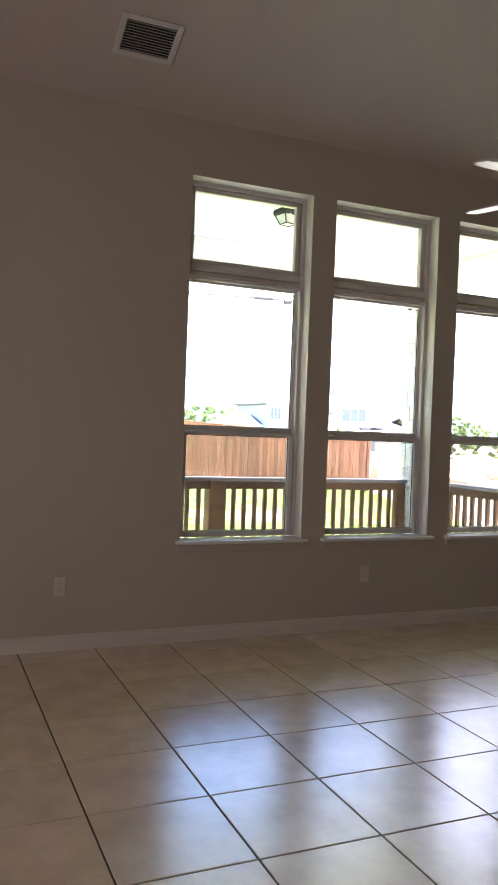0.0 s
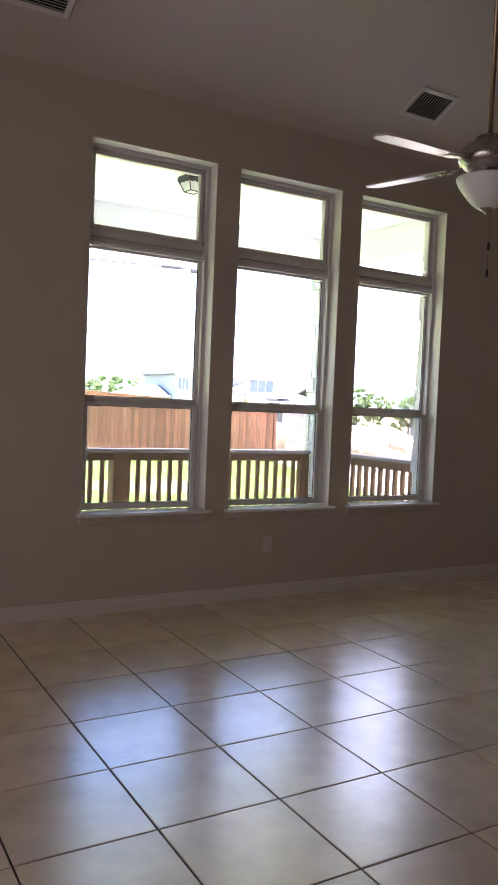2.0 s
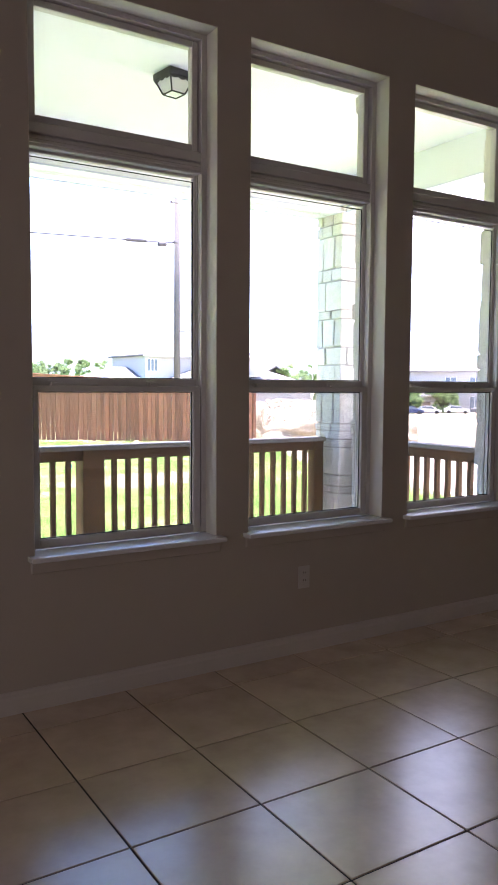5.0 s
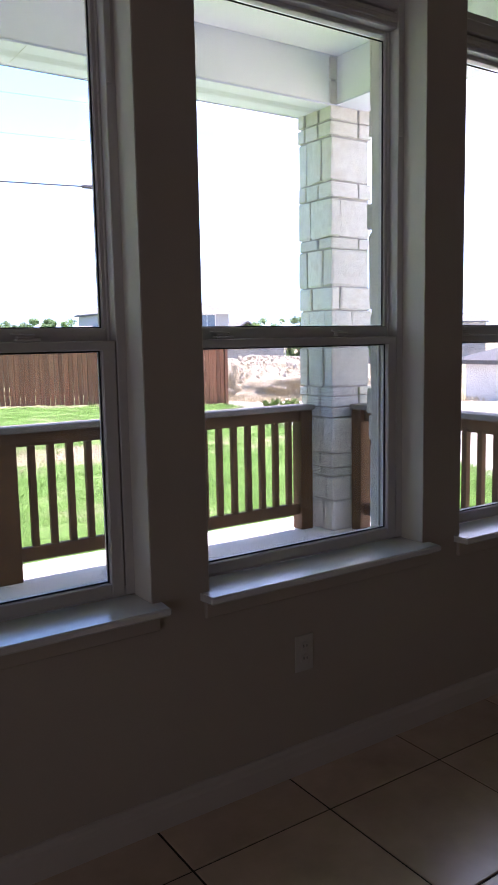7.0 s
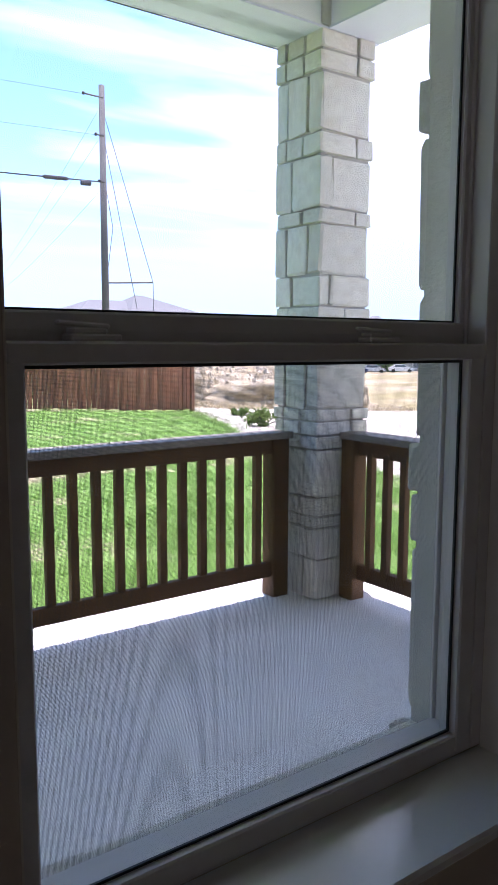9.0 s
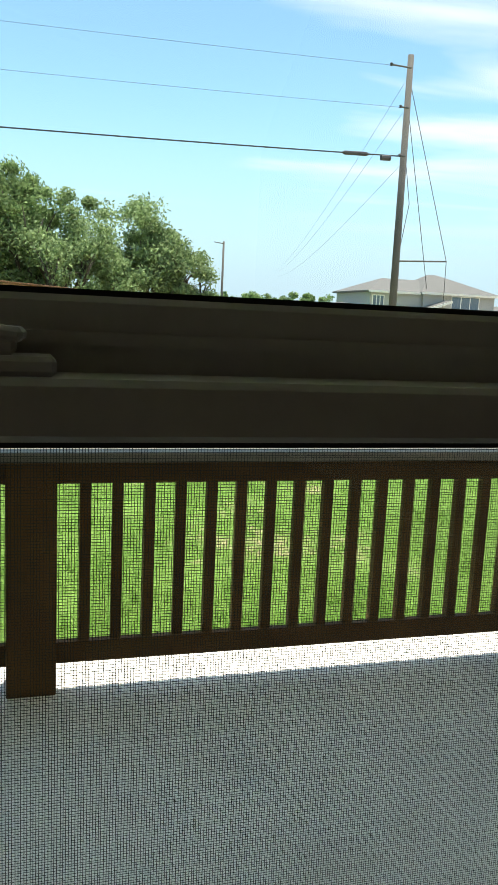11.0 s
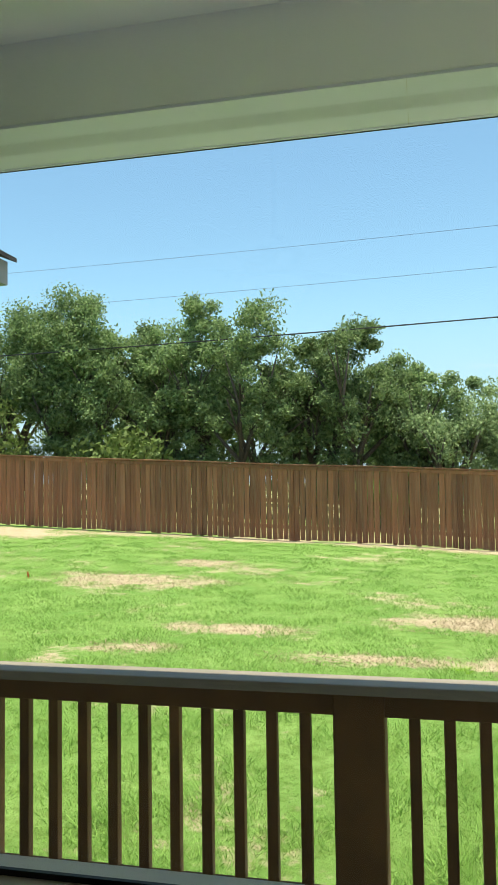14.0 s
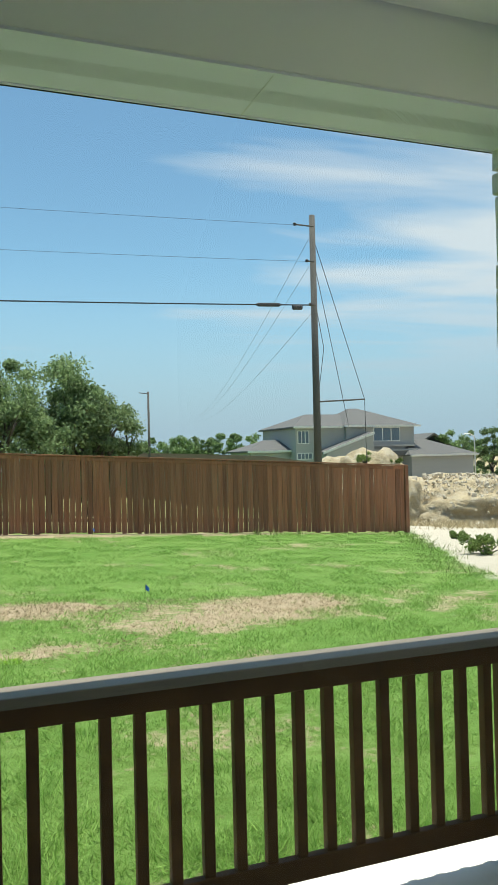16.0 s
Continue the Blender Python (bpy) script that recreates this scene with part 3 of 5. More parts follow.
for a, b in WINDOWS:
    for x0, x1 in ((a - 0.25, a - 0.045), (b + 0.028, b + 0.25)):
        z = Z0 - 0.02
        while z < 3.0:
            hgt = rs.choice((0.10, 0.22, 0.28, 0.34))
            lo_x, hi_x = x0, x1
            if x0 < a and x0 > -0.5:
                hi_x += rs.uniform(-0.012, 0.012)
            else:
                lo_x += rs.uniform(-0.012, 0.012)
            if (b + 0.25 > 1.45 and b < 1.45) and x0 > b:
                hi_x = b + 0.090
            if (b < 2.5 and b > 2.0) and x0 > b:
                hi_x = b + 0.090
            if x1 < a and a > 1.5:
                lo_x = a - 0.094
            stone(ext, lo_x, hi_x, YO + 0.02, YS, z, min(z + hgt, 3.02))
            z += hgt
    x = a - 0.03
    while x < b:
        wdt = rs.uniform(0.14, 0.24)
        stone(ext, x, min(x + wdt, b + 0.03), YO + 0.005, YS + rs.uniform(-0.03, 0.01), Z0 - 0.12, Z0 - 0.03 + rs.uniform(-0.004, 0.004))
        x += wdt

# stone corner column
COURSES = (0.0, 0.22, 0.388, 0.45, 0.554, 0.807, 0.88, 0.955, 1.02, 1.30, 1.40, 1.55, 1.71, 1.962, 2.04, 2.30, 2.41, 2.70, 2.80, 2.90)
CX0, CY0 = 3.970, 4.800
column = thing("stone_column", "rough limestone patio corner column with recessed mortar joints", "column", (CX0, CY0, 0))
cw = 0.37
bm = box(B(), 0.022, cw - 0.022, 0.022, cw - 0.022, 0, 3.0)
box(bm, 0.02, 0.10, 0.02, 0.10, 2.9, 3.2)
part("core", bm, M_MORTAR, column)
D = 0.05
for i, (z0, z1) in enumerate(zip(COURSES, COURSES[1:])):
    flip = i % 3 == 1
    # corner stone towards the house, filling both seen faces round the corner
    c1, c2 = (0.50 * cw, 0.22 * cw) if flip else (0.22 * cw, 0.62 * cw)
    if z1 - z0 < 0.12:
        c1, c2 = 0.68 * cw, 0.40 * cw
    if z1 - z0 > 0.09 and i % 4 == 0:
        c1, c2 = 0.95 * cw, 0.30 * cw
    j = rs.uniform(-0.008, 0.008)
    stone(column, j, c1, j, c2, z0, z1)
    if c1 < 0.9 * cw:
        stone(column, c1, cw + rs.uniform(-0.006, 0.006), rs.uniform(-0.006, 0.006), D * 2, z0, z1)
    rem = cw - c2
    if rem > 0.19:
        stone(column, rs.uniform(-0.006, 0.006), D * 2, c2, c2 + rem * 0.62, z0, z1)
        stone(column, rs.uniform(-0.006, 0.006), D * 2, c2 + rem * 0.62, cw + rs.uniform(-0.006, 0.006), z0, z1)
    else:
        stone(column, rs.uniform(-0.006, 0.006), D * 2, c2, cw + rs.uniform(-0.006, 0.006), z0, z1)
    stone(column, D * 2, cw, cw - D * 2, cw + rs.uniform(-0.006, 0.006), z0, z1)
    stone(column, cw - D * 2, cw + rs.uniform(-0.006, 0.006), D * 2, cw - D * 2, z0, z1)
for z0, z1 in ((2.9, 3.05), (3.05, 3.2)):
    stone(column, 0.0, 0.105, 0.0, 0.085, z0, z1)

# railings
bal_me = finish(box(B(), -0.019, 0.019, -0.019, 0.019, 0.15, 0.80, 0.002), "baluster", M_RAIL)


def railing(along, across, a, b, posts, balusters, label):
    """A stained timber railing: a flat cap on an upright rail, square balusters, a bottom rail and posts."""
    r = thing("patio_railing", label, "railing", group="patio railings")
    turn = Matrix.Identity(4) if along == "x" else Matrix(((0, -1, 0, 0), (1, 0, 0, 0), (0, 0, 1, 0), (0, 0, 0, 1)))
    base_m = (Matrix.Translation((0, across, 0)) if along == "x" else Matrix.Translation((across, 0, 0))) @ turn
    r.matrix_world = base_m
    part("cap", box(B(), a, b, -0.055, 0.085, 0.862, 0.898, 0.006, 2), M_CAP, r, "grey-brown flat cap board, paled for sky sheen")
    part("top_rail", box(B(), a, b, 0.0, 0.038, 0.780, 0.862, 0.003), M_RAIL, r)
    part("bottom_rail", box(B(), a, b, 0.0, 0.038, 0.112, 0.192, 0.003), M_RAIL, r)
    for x0, x1 in posts:
        part("post", box(B(), x0, x1, -0.022, x1 - x0 - 0.022, 0.0, 0.862, 0.005), M_RAIL, r)
    for x in balusters:
        piece("baluster", bal_me, r, pose(x, 0.030, 0))
    return r


railing("x", 5.0, -1.15, 3.935, ((1.640, 1.814), (3.832, 3.935)), [1.912 + 0.1153 * k for k in range(17)] + [1.538 - 0.1190 * k for k in range(22)],
        "dark brown stained timber railing along the patio edge")
railing("y", 4.21, 2.86, 4.795, ((4.695, 4.792), (2.86, 2.95)), [4.61 - 0.1154 * k for k in range(14)],
        "dark brown stained timber railing between column and house")

# flush lantern under the patio ceiling
pl = thing("patio_ceiling_lantern", "square black flush patio lantern with tapered clear glass", "lantern", (1.72, 3.60, 3.2))
pl.rotation_euler = (0, 0, radians(8))
pl.scale = (0.8, 0.8, 0.8)
part("canopy", box(B(), -0.112, 0.112, -0.112, 0.112, -0.050, -0.001, 0.006, 2), M_BLACK, pl)


def pyramid_point(k, r, z):
    a = math.pi / 4 + math.pi / 2 * k
    return (r * math.sqrt(2) * math.cos(a), r * math.sqrt(2) * math.sin(a), z)


for k in range(4):
    part("rib", tube(B(), [pyramid_point(k, 0.100, -0.048), pyramid_point(k, 0.058, -0.150)], 0.006, 6), M_BLACK, pl)
    part("base_bar", tube(B(), [pyramid_point(k, 0.058, -0.150), pyramid_point(k + 1, 0.058, -0.150)], 0.006, 6), M_BLACK, pl)
    # scalloped skirt under the canopy
    bm = B()
    ux, uy = math.cos(math.pi / 2 * k), math.sin(math.pi / 2 * k)
    for j in range(12):
        a0, a1 = -0.104 + j * 0.208 / 12, -0.104 + (j + 1) * 0.208 / 12
        d0 = 0.060 + 0.014 * abs(math.sin(j * math.pi / 4))
        d1 = 0.060 + 0.014 * abs(math.sin((j + 1) * math.pi / 4))
        rows = []
        for off in (0.101, 0.105):
            rows.append([bm.verts.new((ux * off - uy * a, uy * off + ux * a, z)) for a, z in ((a0, -0.049), (a1, -0.049), (a1, -d1), (a0, -d0))])
        bm.faces.new(rows[1])
        bm.faces.new(rows[0][::-1])
        bm.faces.new((rows[0][2], rows[0][3], rows[1][3], rows[1][2]))
    part("skirt", bm, M_BLACK, pl)
bm = B()
hi_v = [bm.verts.new(pyramid_point(k, 0.094, -0.050)) for k in range(4)]
lo_v = [bm.verts.new(pyramid_point(k, 0.055, -0.148)) for k in range(4)]
for k in range(4):
    bm.faces.new((hi_v[k], hi_v[(k + 1) % 4], lo_v[(k + 1) % 4], lo_v[k]))
bm.faces.new(lo_v[::-1])
part("glass", bm, M_FROST, pl, "pale seeded glass")

# roof edge of the wing beside the patio
wing = thing("wing_roof", "grey fascia and dark shingle edge of the house wing roof", "roof", (0.11, 5.5, 2.51), kind="structure")
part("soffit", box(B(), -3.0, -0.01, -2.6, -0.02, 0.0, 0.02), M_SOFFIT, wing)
M_FASCIA = material("grey_fascia", (0.24, 0.26, 0.29), 0.6, vary=0.05, scale=2, grain=50, bump=0.05)
M_SHINGLE = material("shingle", (0.045, 0.045, 0.05), 0.9, vary=0.25, scale=8, grain=60, bump=0.4)
bm = B()
extrude_profile(bm, [(-3.0, -0.004), (-0.021, -0.004), (-0.021, 0.105), (-3.0, 1.35)], -0.02, 0.0, "y")
box(bm, -0.02, 0.0, -2.6, 0.0, -0.004, 0.105)
part("fascia", bm, M_FASCIA, wing)
part("shingles", extrude_profile(B(), [(-3.0, 1.36), (0.03, 0.108), (0.03, 0.128), (-3.0, 1.40)], -2.6, 0.03, "y"), M_SHINGLE, wing)
part("wall", box(B(), -3.0, -1.32, -2.6, -0.4, -2.8, 0.0), M_STONE, wing)

# ---- the yard ----
FY, FX0, FX1 = 21.5, -16.0, 13.7


def ground_z(x, y):
    f = min(max((y - 5.4) / 16.1, 0), 1.4)
    near = -0.22
    far = 0.08 - 0.05 * max(min(x, 30), -25)
    z = near * (1 - f) + far * f
    z += 0.03 * noise.noise((x * 0.5, y * 0.5, 3.1))
    if y > 24:
        z -= min((y - 24) * 0.02, 2.5) * (1.0 if x > 14 else 0.25)
    return z


xs = [-1500, -600, -250, -120, -70, -45] + [-30 + 0.75 * i for i in range(94)] + [50, 70, 110, 200, 400, 900, 1500]
ys = [-300, -60, -20, -8] + [2.6 + 0.75 * i for i in range(42)] + [36, 40, 46, 54, 64, 80, 110, 170, 300, 600, 1200, 2500]
gv = [(x, y, ground_z(x, y) if y > 5 else -0.32) for y in ys for x in xs]
nx = len(xs)
gf = [(j * nx + i, j * nx + i + 1, (j + 1) * nx + i + 1, (j + 1) * nx + i) for j in range(len(ys) - 1) for i in range(nx - 1)]
me = bpy.data.meshes.new("ground")
me.from_pydata(gv, [], gf)


# worn dry patches in the lawn: centre, half sizes, strength
PATCHES = ((4.6, 11.2, 1.7, 1.0, 0.22), (5.6, 11.4, 0.9, 0.6, 0.16), (3.2, 12.0, 1.2, 0.5, 0.12), (2.6, 10.0, 1.0, 0.35, 0.10), (-2.8, 14.4, 1.7, 0.8, 0.22),
           (-2.5, 16.7, 1.0, 0.5, 0.20), (-0.3, 11.2, 0.9, 0.35, 0.17), (-1.1, 10.1, 0.5, 0.3, 0.18), (2.3, 12.0, 0.9, 0.6, 0.18), (1.2, 10.0, 0.9, 0.3, 0.16),
           (-8.6, 20.2, 2.6, 1.1, 0.26), (1.5, 21.2, 11.0, 0.55, 0.26), (-12.5, 20.6, 2.5, 1.0, 0.2))


def ground_material():
    m = bpy.data.materials.new("lawn_and_dry_earth")
    m.use_nodes = True
    n, l = m.node_tree.nodes, m.node_tree.links
    b = n["Principled BSDF"]
    b.inputs["Roughness"].default_value = 0.95
    b.inputs["Specular IOR Level"].default_value = 0.1
    g = n.new("ShaderNodeNewGeometry")
    sp = n.new("ShaderNodeSeparateXYZ")
    l.new(g.outputs["Position"], sp.inputs[0])

    def nz(scale, detail=6, rough=0.6):
        t = n.new("ShaderNodeTexNoise")
        t.inputs["Scale"].default_value = scale
        t.inputs["Detail"].default_value = detail
        t.inputs["Roughness"].default_value = rough
        l.new(g.outputs["Position"], t.inputs["Vector"])
        return t.outputs["Fac"]

    def rng(s, a, bb, c=0.0, d=1.0):
        r = n.new("ShaderNodeMapRange")
        for key, v in (("From Min", a), ("From Max", bb), ("To Min", c), ("To Max", d)):
            r.inputs[key].default_value = v
        l.new(s, r.inputs["Value"])
        return r.outputs[0]

    def mixc(f, a, c):
        r = n.new("ShaderNodeMix")
        r.data_type = "RGBA"
        l.new(f, r.inputs["Factor"])
        for key, v in (("A", a), ("B", c)):
            if isinstance(v, tuple):
                r.inputs[key].default_value = (*v, 1)
            else:
                l.new(v, r.inputs[key])
        return r.outputs["Result"]

    def mth(op, a, c):
        r = n.new("ShaderNodeMath")
        r.operation = op
        for k, v in enumerate((a, c)):
            if isinstance(v, (int, float)):
                r.inputs[k].default_value = v
            else:
                l.new(v, r.inputs[k])
        return r.outputs[0]

    green = mixc(rng(nz(1.1), 0.35, 0.65), (0.145, 0.27, 0.06), (0.225, 0.35, 0.095))
    green = mixc(rng(nz(9), 0.45, 0.68, 0, 0.75), green, (0.095, 0.165, 0.025))
    earth = mixc(rng(nz(6), 0.35, 0.7), (0.52, 0.415, 0.285), (0.38, 0.295, 0.19))
    # worn patches of dry soil
    patch = nz(0.42, 8, 0.62)
    for px, py, rx, ry, amount in PATCHES:
        dx = mth("DIVIDE", mth("SUBTRACT", sp.outputs[0], px), rx)
        dy = mth("DIVIDE", mth("SUBTRACT", sp.outputs[1], py), ry)
        d2 = mth("ADD", mth("MULTIPLY", dx, dx), mth("MULTIPLY", dy, dy))
        patch = mth("ADD", patch, mth("MULTIPLY", rng(d2, 0.0, 1.6, 1, 0), amount))
    lawn = mixc(rng(mth("ADD", mth("ADD", patch, mth("MULTIPLY", mth("SUBTRACT", nz(2.6), 0.5), 0.55)), mth("MULTIPLY", nz(15), 0.38)), 0.755, 0.88), green, earth)
    # beyond the lawn: pale limestone fill, dry grass
    edge = mth("SUBTRACT", mth("ADD", sp.outputs[0], mth("MULTIPLY", nz(0.8), 1.2)), mth("MAXIMUM", mth("ADD", mth("MULTIPLY", sp.outputs[1], 0.50), 3.6), mth("ADD", mth("MULTIPLY", sp.outputs[1], 0.30), 6.4)))
    pale = mixc(rng(nz(0.16, 8), 0.42, 0.58), (0.42, 0.355, 0.25), (0.30, 0.25, 0.12))
    pale = mixc(rng(nz(1.3, 8), 0.5, 0.7, 0, 0.7), pale, (0.34, 0.28, 0.16))
    # worn pale track in front of the rough ground
    pale = mixc(rng(mth("ADD", sp.outputs[1], mth("MULTIPLY", nz(0.5), 3.0)), 30.0, 28.0, 0, 0.85), pale, (0.60, 0.545, 0.455))
    col = mixc(rng(edge, -0.1, 0.25), lawn, pale)
    past = rng(sp.outputs[1], 21.6, 22.2)
    wild = mixc(rng(nz(0.25, 6), 0.4, 0.62), (0.34, 0.30, 0.15), (0.13, 0.17, 0.05))
    left_of = rng(sp.outputs[0], 13.0, 14.5, 1, 0)
    col = mixc(mth("MULTIPLY", past, left_of), col, wild)
    l.new(col, b.inputs["Base Color"])
    bp = n.new("ShaderNodeBump")
    bp.inputs["Strength"].default_value = 0.8
    bp.inputs["Distance"].default_value = 0.06
    l.new(nz(30, 8, 0.7), bp.inputs["Height"])
    l.new(bp.outputs[0], b.inputs["Normal"])
    return m


me.materials.append(ground_material())
tagged(new("ground", me), "patchy green lawn running out to pale dry ground", "ground", kind="structure")

# ---- trees ----
def leaf_material(name, dark, light):
    m = bpy.data.materials.new(name)
    m.use_nodes = True
    n, l = m.node_tree.nodes, m.node_tree.links
    n.clear()
    g = n.new("ShaderNodeNewGeometry")
    mx = n.new("ShaderNodeMix")
    mx.data_type = "RGBA"
    l.new(g.outputs["Random Per Island"], mx.inputs["Factor"])
    mx.inputs["A"].default_value = (*dark, 1)
    mx.inputs["B"].default_value = (*light, 1)
    oi = n.new("ShaderNodeObjectInfo")
    hs = n.new("ShaderNodeHueSaturation")
    r = n.new("ShaderNodeMapRange")
    r.inputs["To Min"].default_value, r.inputs["To Max"].default_value = 0.8, 1.2
    l.new(oi.outputs["Random"], r.inputs["Value"])
    l.new(r.outputs[0], hs.inputs["Value"])
    l.new(mx.outputs["Result"], hs.inputs["Color"])
    d = n.new("ShaderNodeBsdfPrincipled")
    d.inputs["Roughness"].default_value = 0.65
    d.inputs["Specular IOR Level"].default_value = 0.18
    t = n.new("ShaderNodeBsdfTranslucent")
    s = n.new("ShaderNodeMixShader")
    s.inputs[0].default_value = 0.35
    out = n.new("ShaderNodeOutputMaterial")
    l.new(hs.outputs[0], d.inputs["Base Color"])
    l.new(hs.outputs[0], t.inputs[0])
    l.new(d.outputs[0], s.inputs[1])
    l.new(t.outputs[0], s.inputs[2])
    l.new(s.outputs[0], out.inputs[0])
    return m


M_OAK = leaf_material("oak_leaves", (0.085, 0.15, 0.055), (0.33, 0.44, 0.19))
M_PALE_OAK = leaf_material("pale_oak_leaves", (0.11, 0.17, 0.07), (0.32, 0.41, 0.20))
M_BUSH = leaf_material("bush_leaves", (0.09, 0.15, 0.03), (0.24, 0.31, 0.10))
M_BARK = material("grey_bark", (0.085, 0.070, 0.058), 0.95, vary=0.3, scale=5, grain=24, bump=0.8, stretch=(1, 1, 0.3))
M_BLADES = leaf_material("grass_blades", (0.145, 0.29, 0.055), (0.32, 0.48, 0.135))
M_STRAW = leaf_material("dry_grass", (0.36, 0.29, 0.16), (0.60, 0.50, 0.33))


def leaves(name, centres, radii, count, size, rng, flat=0.75):
    """A crown: many small leaf sprays round the clump centres."""
    c = np.repeat(np.asarray(centres, float), count, axis=0)
    rad = np.repeat(np.asarray(radii, float), count)
    k = len(c)
    d = rng.normal(size=(k, 3))
    d /= np.linalg.norm(d, axis=1)[:, None]
    p = c + d * (rad * np.clip(np.abs(rng.normal(0.64, 0.30, k)), 0, 1.08))[:, None] * np.array((1, 1, flat))
    u = rng.normal(size=(k, 3))
    u /= np.linalg.norm(u, axis=1)[:, None]
    v = np.cross(u, rng.normal(size=(k, 3)))
    v /= np.linalg.norm(v, axis=1)[:, None] + 1e-9
    s = size * rng.uniform(0.55, 1.25, k)[:, None]
    quad = np.stack((p - u * s, p + v * s * 0.45, p + u * s, p - v * s * 0.45), 1).reshape(-1, 3)
    me = bpy.data.meshes.new(name)
    me.from_pydata(quad.tolist(), [], np.arange(4 * k).reshape(-1, 4).tolist())
    return me


def tree(x, y, top, spread, seed, label, leaf=0.074, lean=0.0, count=130, mat=None, clumps=64, trunk=0.20, low=0.18):
    """A spreading oak: forked trunk and limbs, and clumps of leaves with gaps between them."""
    r = random.Random(seed)
    rng = np.random.default_rng(seed)
    base_z = ground_z(x, y) - 0.05
    h = top - base_z
    t = thing("tree", label, "tree", (x, y, base_z), "trees behind the fence")
    bm = B()
    ends = []
    for stem in range(r.choice((1, 2, 2, 3))):
        a = r.uniform(0, 6.28)
        off = Vector((math.cos(a), math.sin(a), 0)) * (0.25 * stem)
        fork = off + Vector((math.cos(a) * 0.35 * stem + lean, math.sin(a) * 0.3 * stem, h * r.uniform(0.22, 0.34)))
        tube(bm, [off, off.lerp(fork, 0.5) + Vector((r.uniform(-0.1, 0.1), r.uniform(-0.1, 0.1), 0)), fork], [trunk, trunk * 0.85, trunk * 0.7], 8)
        for limb in range(4):
            a2 = a + limb * 1.57 + r.uniform(-0.5, 0.5)
            reach = spread * r.uniform(0.45, 0.95)
            tip = fork + Vector((math.cos(a2) * reach, math.sin(a2) * reach, h * r.uniform(0.18, 0.52)))
            mid = fork.lerp(tip, 0.5) + Vector((r.uniform(-0.3, 0.3), r.uniform(-0.3, 0.3), r.uniform(0.0, 0.35)))
            tube(bm, [fork, mid, tip], [trunk * 0.5, trunk * 0.3, trunk * 0.10], 6)
            ends += [mid, tip]
            for twig in range(3):
                e = mid.lerp(tip, r.uniform(0, 0.8)) + Vector((r.uniform(-0.9, 0.9), r.uniform(-0.9, 0.9), r.uniform(0.1, 1.0)))
                tube(bm, [mid, mid.lerp(e, 0.6) + Vector((0, 0, 0.1)), e], [trunk * 0.2, trunk * 0.12, trunk * 0.04], 5)
                ends.append(e)
    part("trunk", bm, M_BARK, t, "grey forked trunk and limbs", True)
    centres, radii = [], []
    for i in range(clumps):
        a = r.uniform(0, 6.28)
        q = math.sqrt(r.random())
        zz = r.uniform(low, 1.0)
        rad = spread * q * math.sqrt(max(1 - (zz * 1.05 - 0.42) ** 2 / 0.42, 0.06))
        p = Vector((math.cos(a) * rad + lean, math.sin(a) * rad, h * zz - 0.25))
        if r.random() < 0.35:
            p = r.choice(ends) + Vector((r.uniform(-0.3, 0.3), r.uniform(-0.3, 0.3), r.uniform(0, 0.4)))
            p.z = min(p.z, h - 0.2)
        centres.append(p)
        radii.append(r.uniform(0.28, 0.95) * min(1, spread / 2.2))
    me = leaves("crown", centres, radii, count, leaf, rng)
    me.materials.append(mat or M_OAK)
    c = new("crown", me)
    c.parent = t
    return t


OAK = "dense green live oak behind the timber fence"
for i, (x, y, top, spread) in enumerate((
        (-19.5, 31, 9.9, 2.8), (-16.6, 29, 9.2, 2.6), (-14.0, 30.5, 8.8, 2.3), (-11.4, 30, 9.2, 2.1), (-9.9, 29.3, 8.8, 1.8), (-8.6, 31, 8.0, 1.3), (-7.3, 30.5, 8.0, 1.7),
        (-6.1, 30, 8.6, 1.5), (-4.0, 29.5, 8.3, 1.9), (-2.1, 30.5, 7.2, 1.7), (-0.3, 29.5, 7.3, 1.8), (1.3, 30.5, 6.2, 1.4),
        (3.0, 30.0, 5.4, 1.9), (5.1, 30.5, 5.4, 1.8), (6.3, 30.5, 4.4, 1.35))):
    tree(x, y, top, spread, 100 + i, OAK if x < 2 else "lighter green rounded oak behind the timber fence", count=340, clumps=88, mat=M_OAK if x < 2 else M_PALE_OAK)
# a second rank of trees that shuts the gaps
for i, (x, y, top, spread) in enumerate(((-27, 40, 11.5, 4.0), (-20, 42, 10.5, 4.0), (-13, 41, 9.5, 3.6), (-8, 40, 8.5, 3.2), (-3.5, 41, 7.6, 3.0), (0.8, 40, 6.2, 2.4), (-31, 36, 11, 4))):
    tree(x, y, top, spread, 200 + i, "distant green oak in the second row", leaf=0.16, count=120)
for i, (x, y, s) in enumerate(((-9.0, 27.5, 1.6), (-7.9, 27, 1.4), (-13.2, 27, 1.7), (-14.5, 25.5, 1.2), (0.5, 27, 0.8), (-17.5, 26, 1.6))):
    b = thing("bush", "light green leafy bush behind the fence", "bush", (x, y, ground_z(x, y)), "bushes behind the fence")
    r = random.Random(300 + i)
    bm = B()
    cs = []
    for k in range(9):
        p = Vector((r.uniform(-1, 1) * s * 0.7, r.uniform(-0.6, 0.6) * s, r.uniform(0.4, 1.9) * s))
        tube(bm, [(0, 0, 0), p * 0.6, p], [0.04, 0.025, 0.01], 5)
        cs.append(p)
    part("stems", bm, M_BARK, b)
    me = leaves("crown", cs, [0.6 * s] * len(cs), 150, 0.12, np.random.default_rng(300 + i))
    me.materials.append(M_BUSH)
    c = new("crown", me)
    c.parent = b
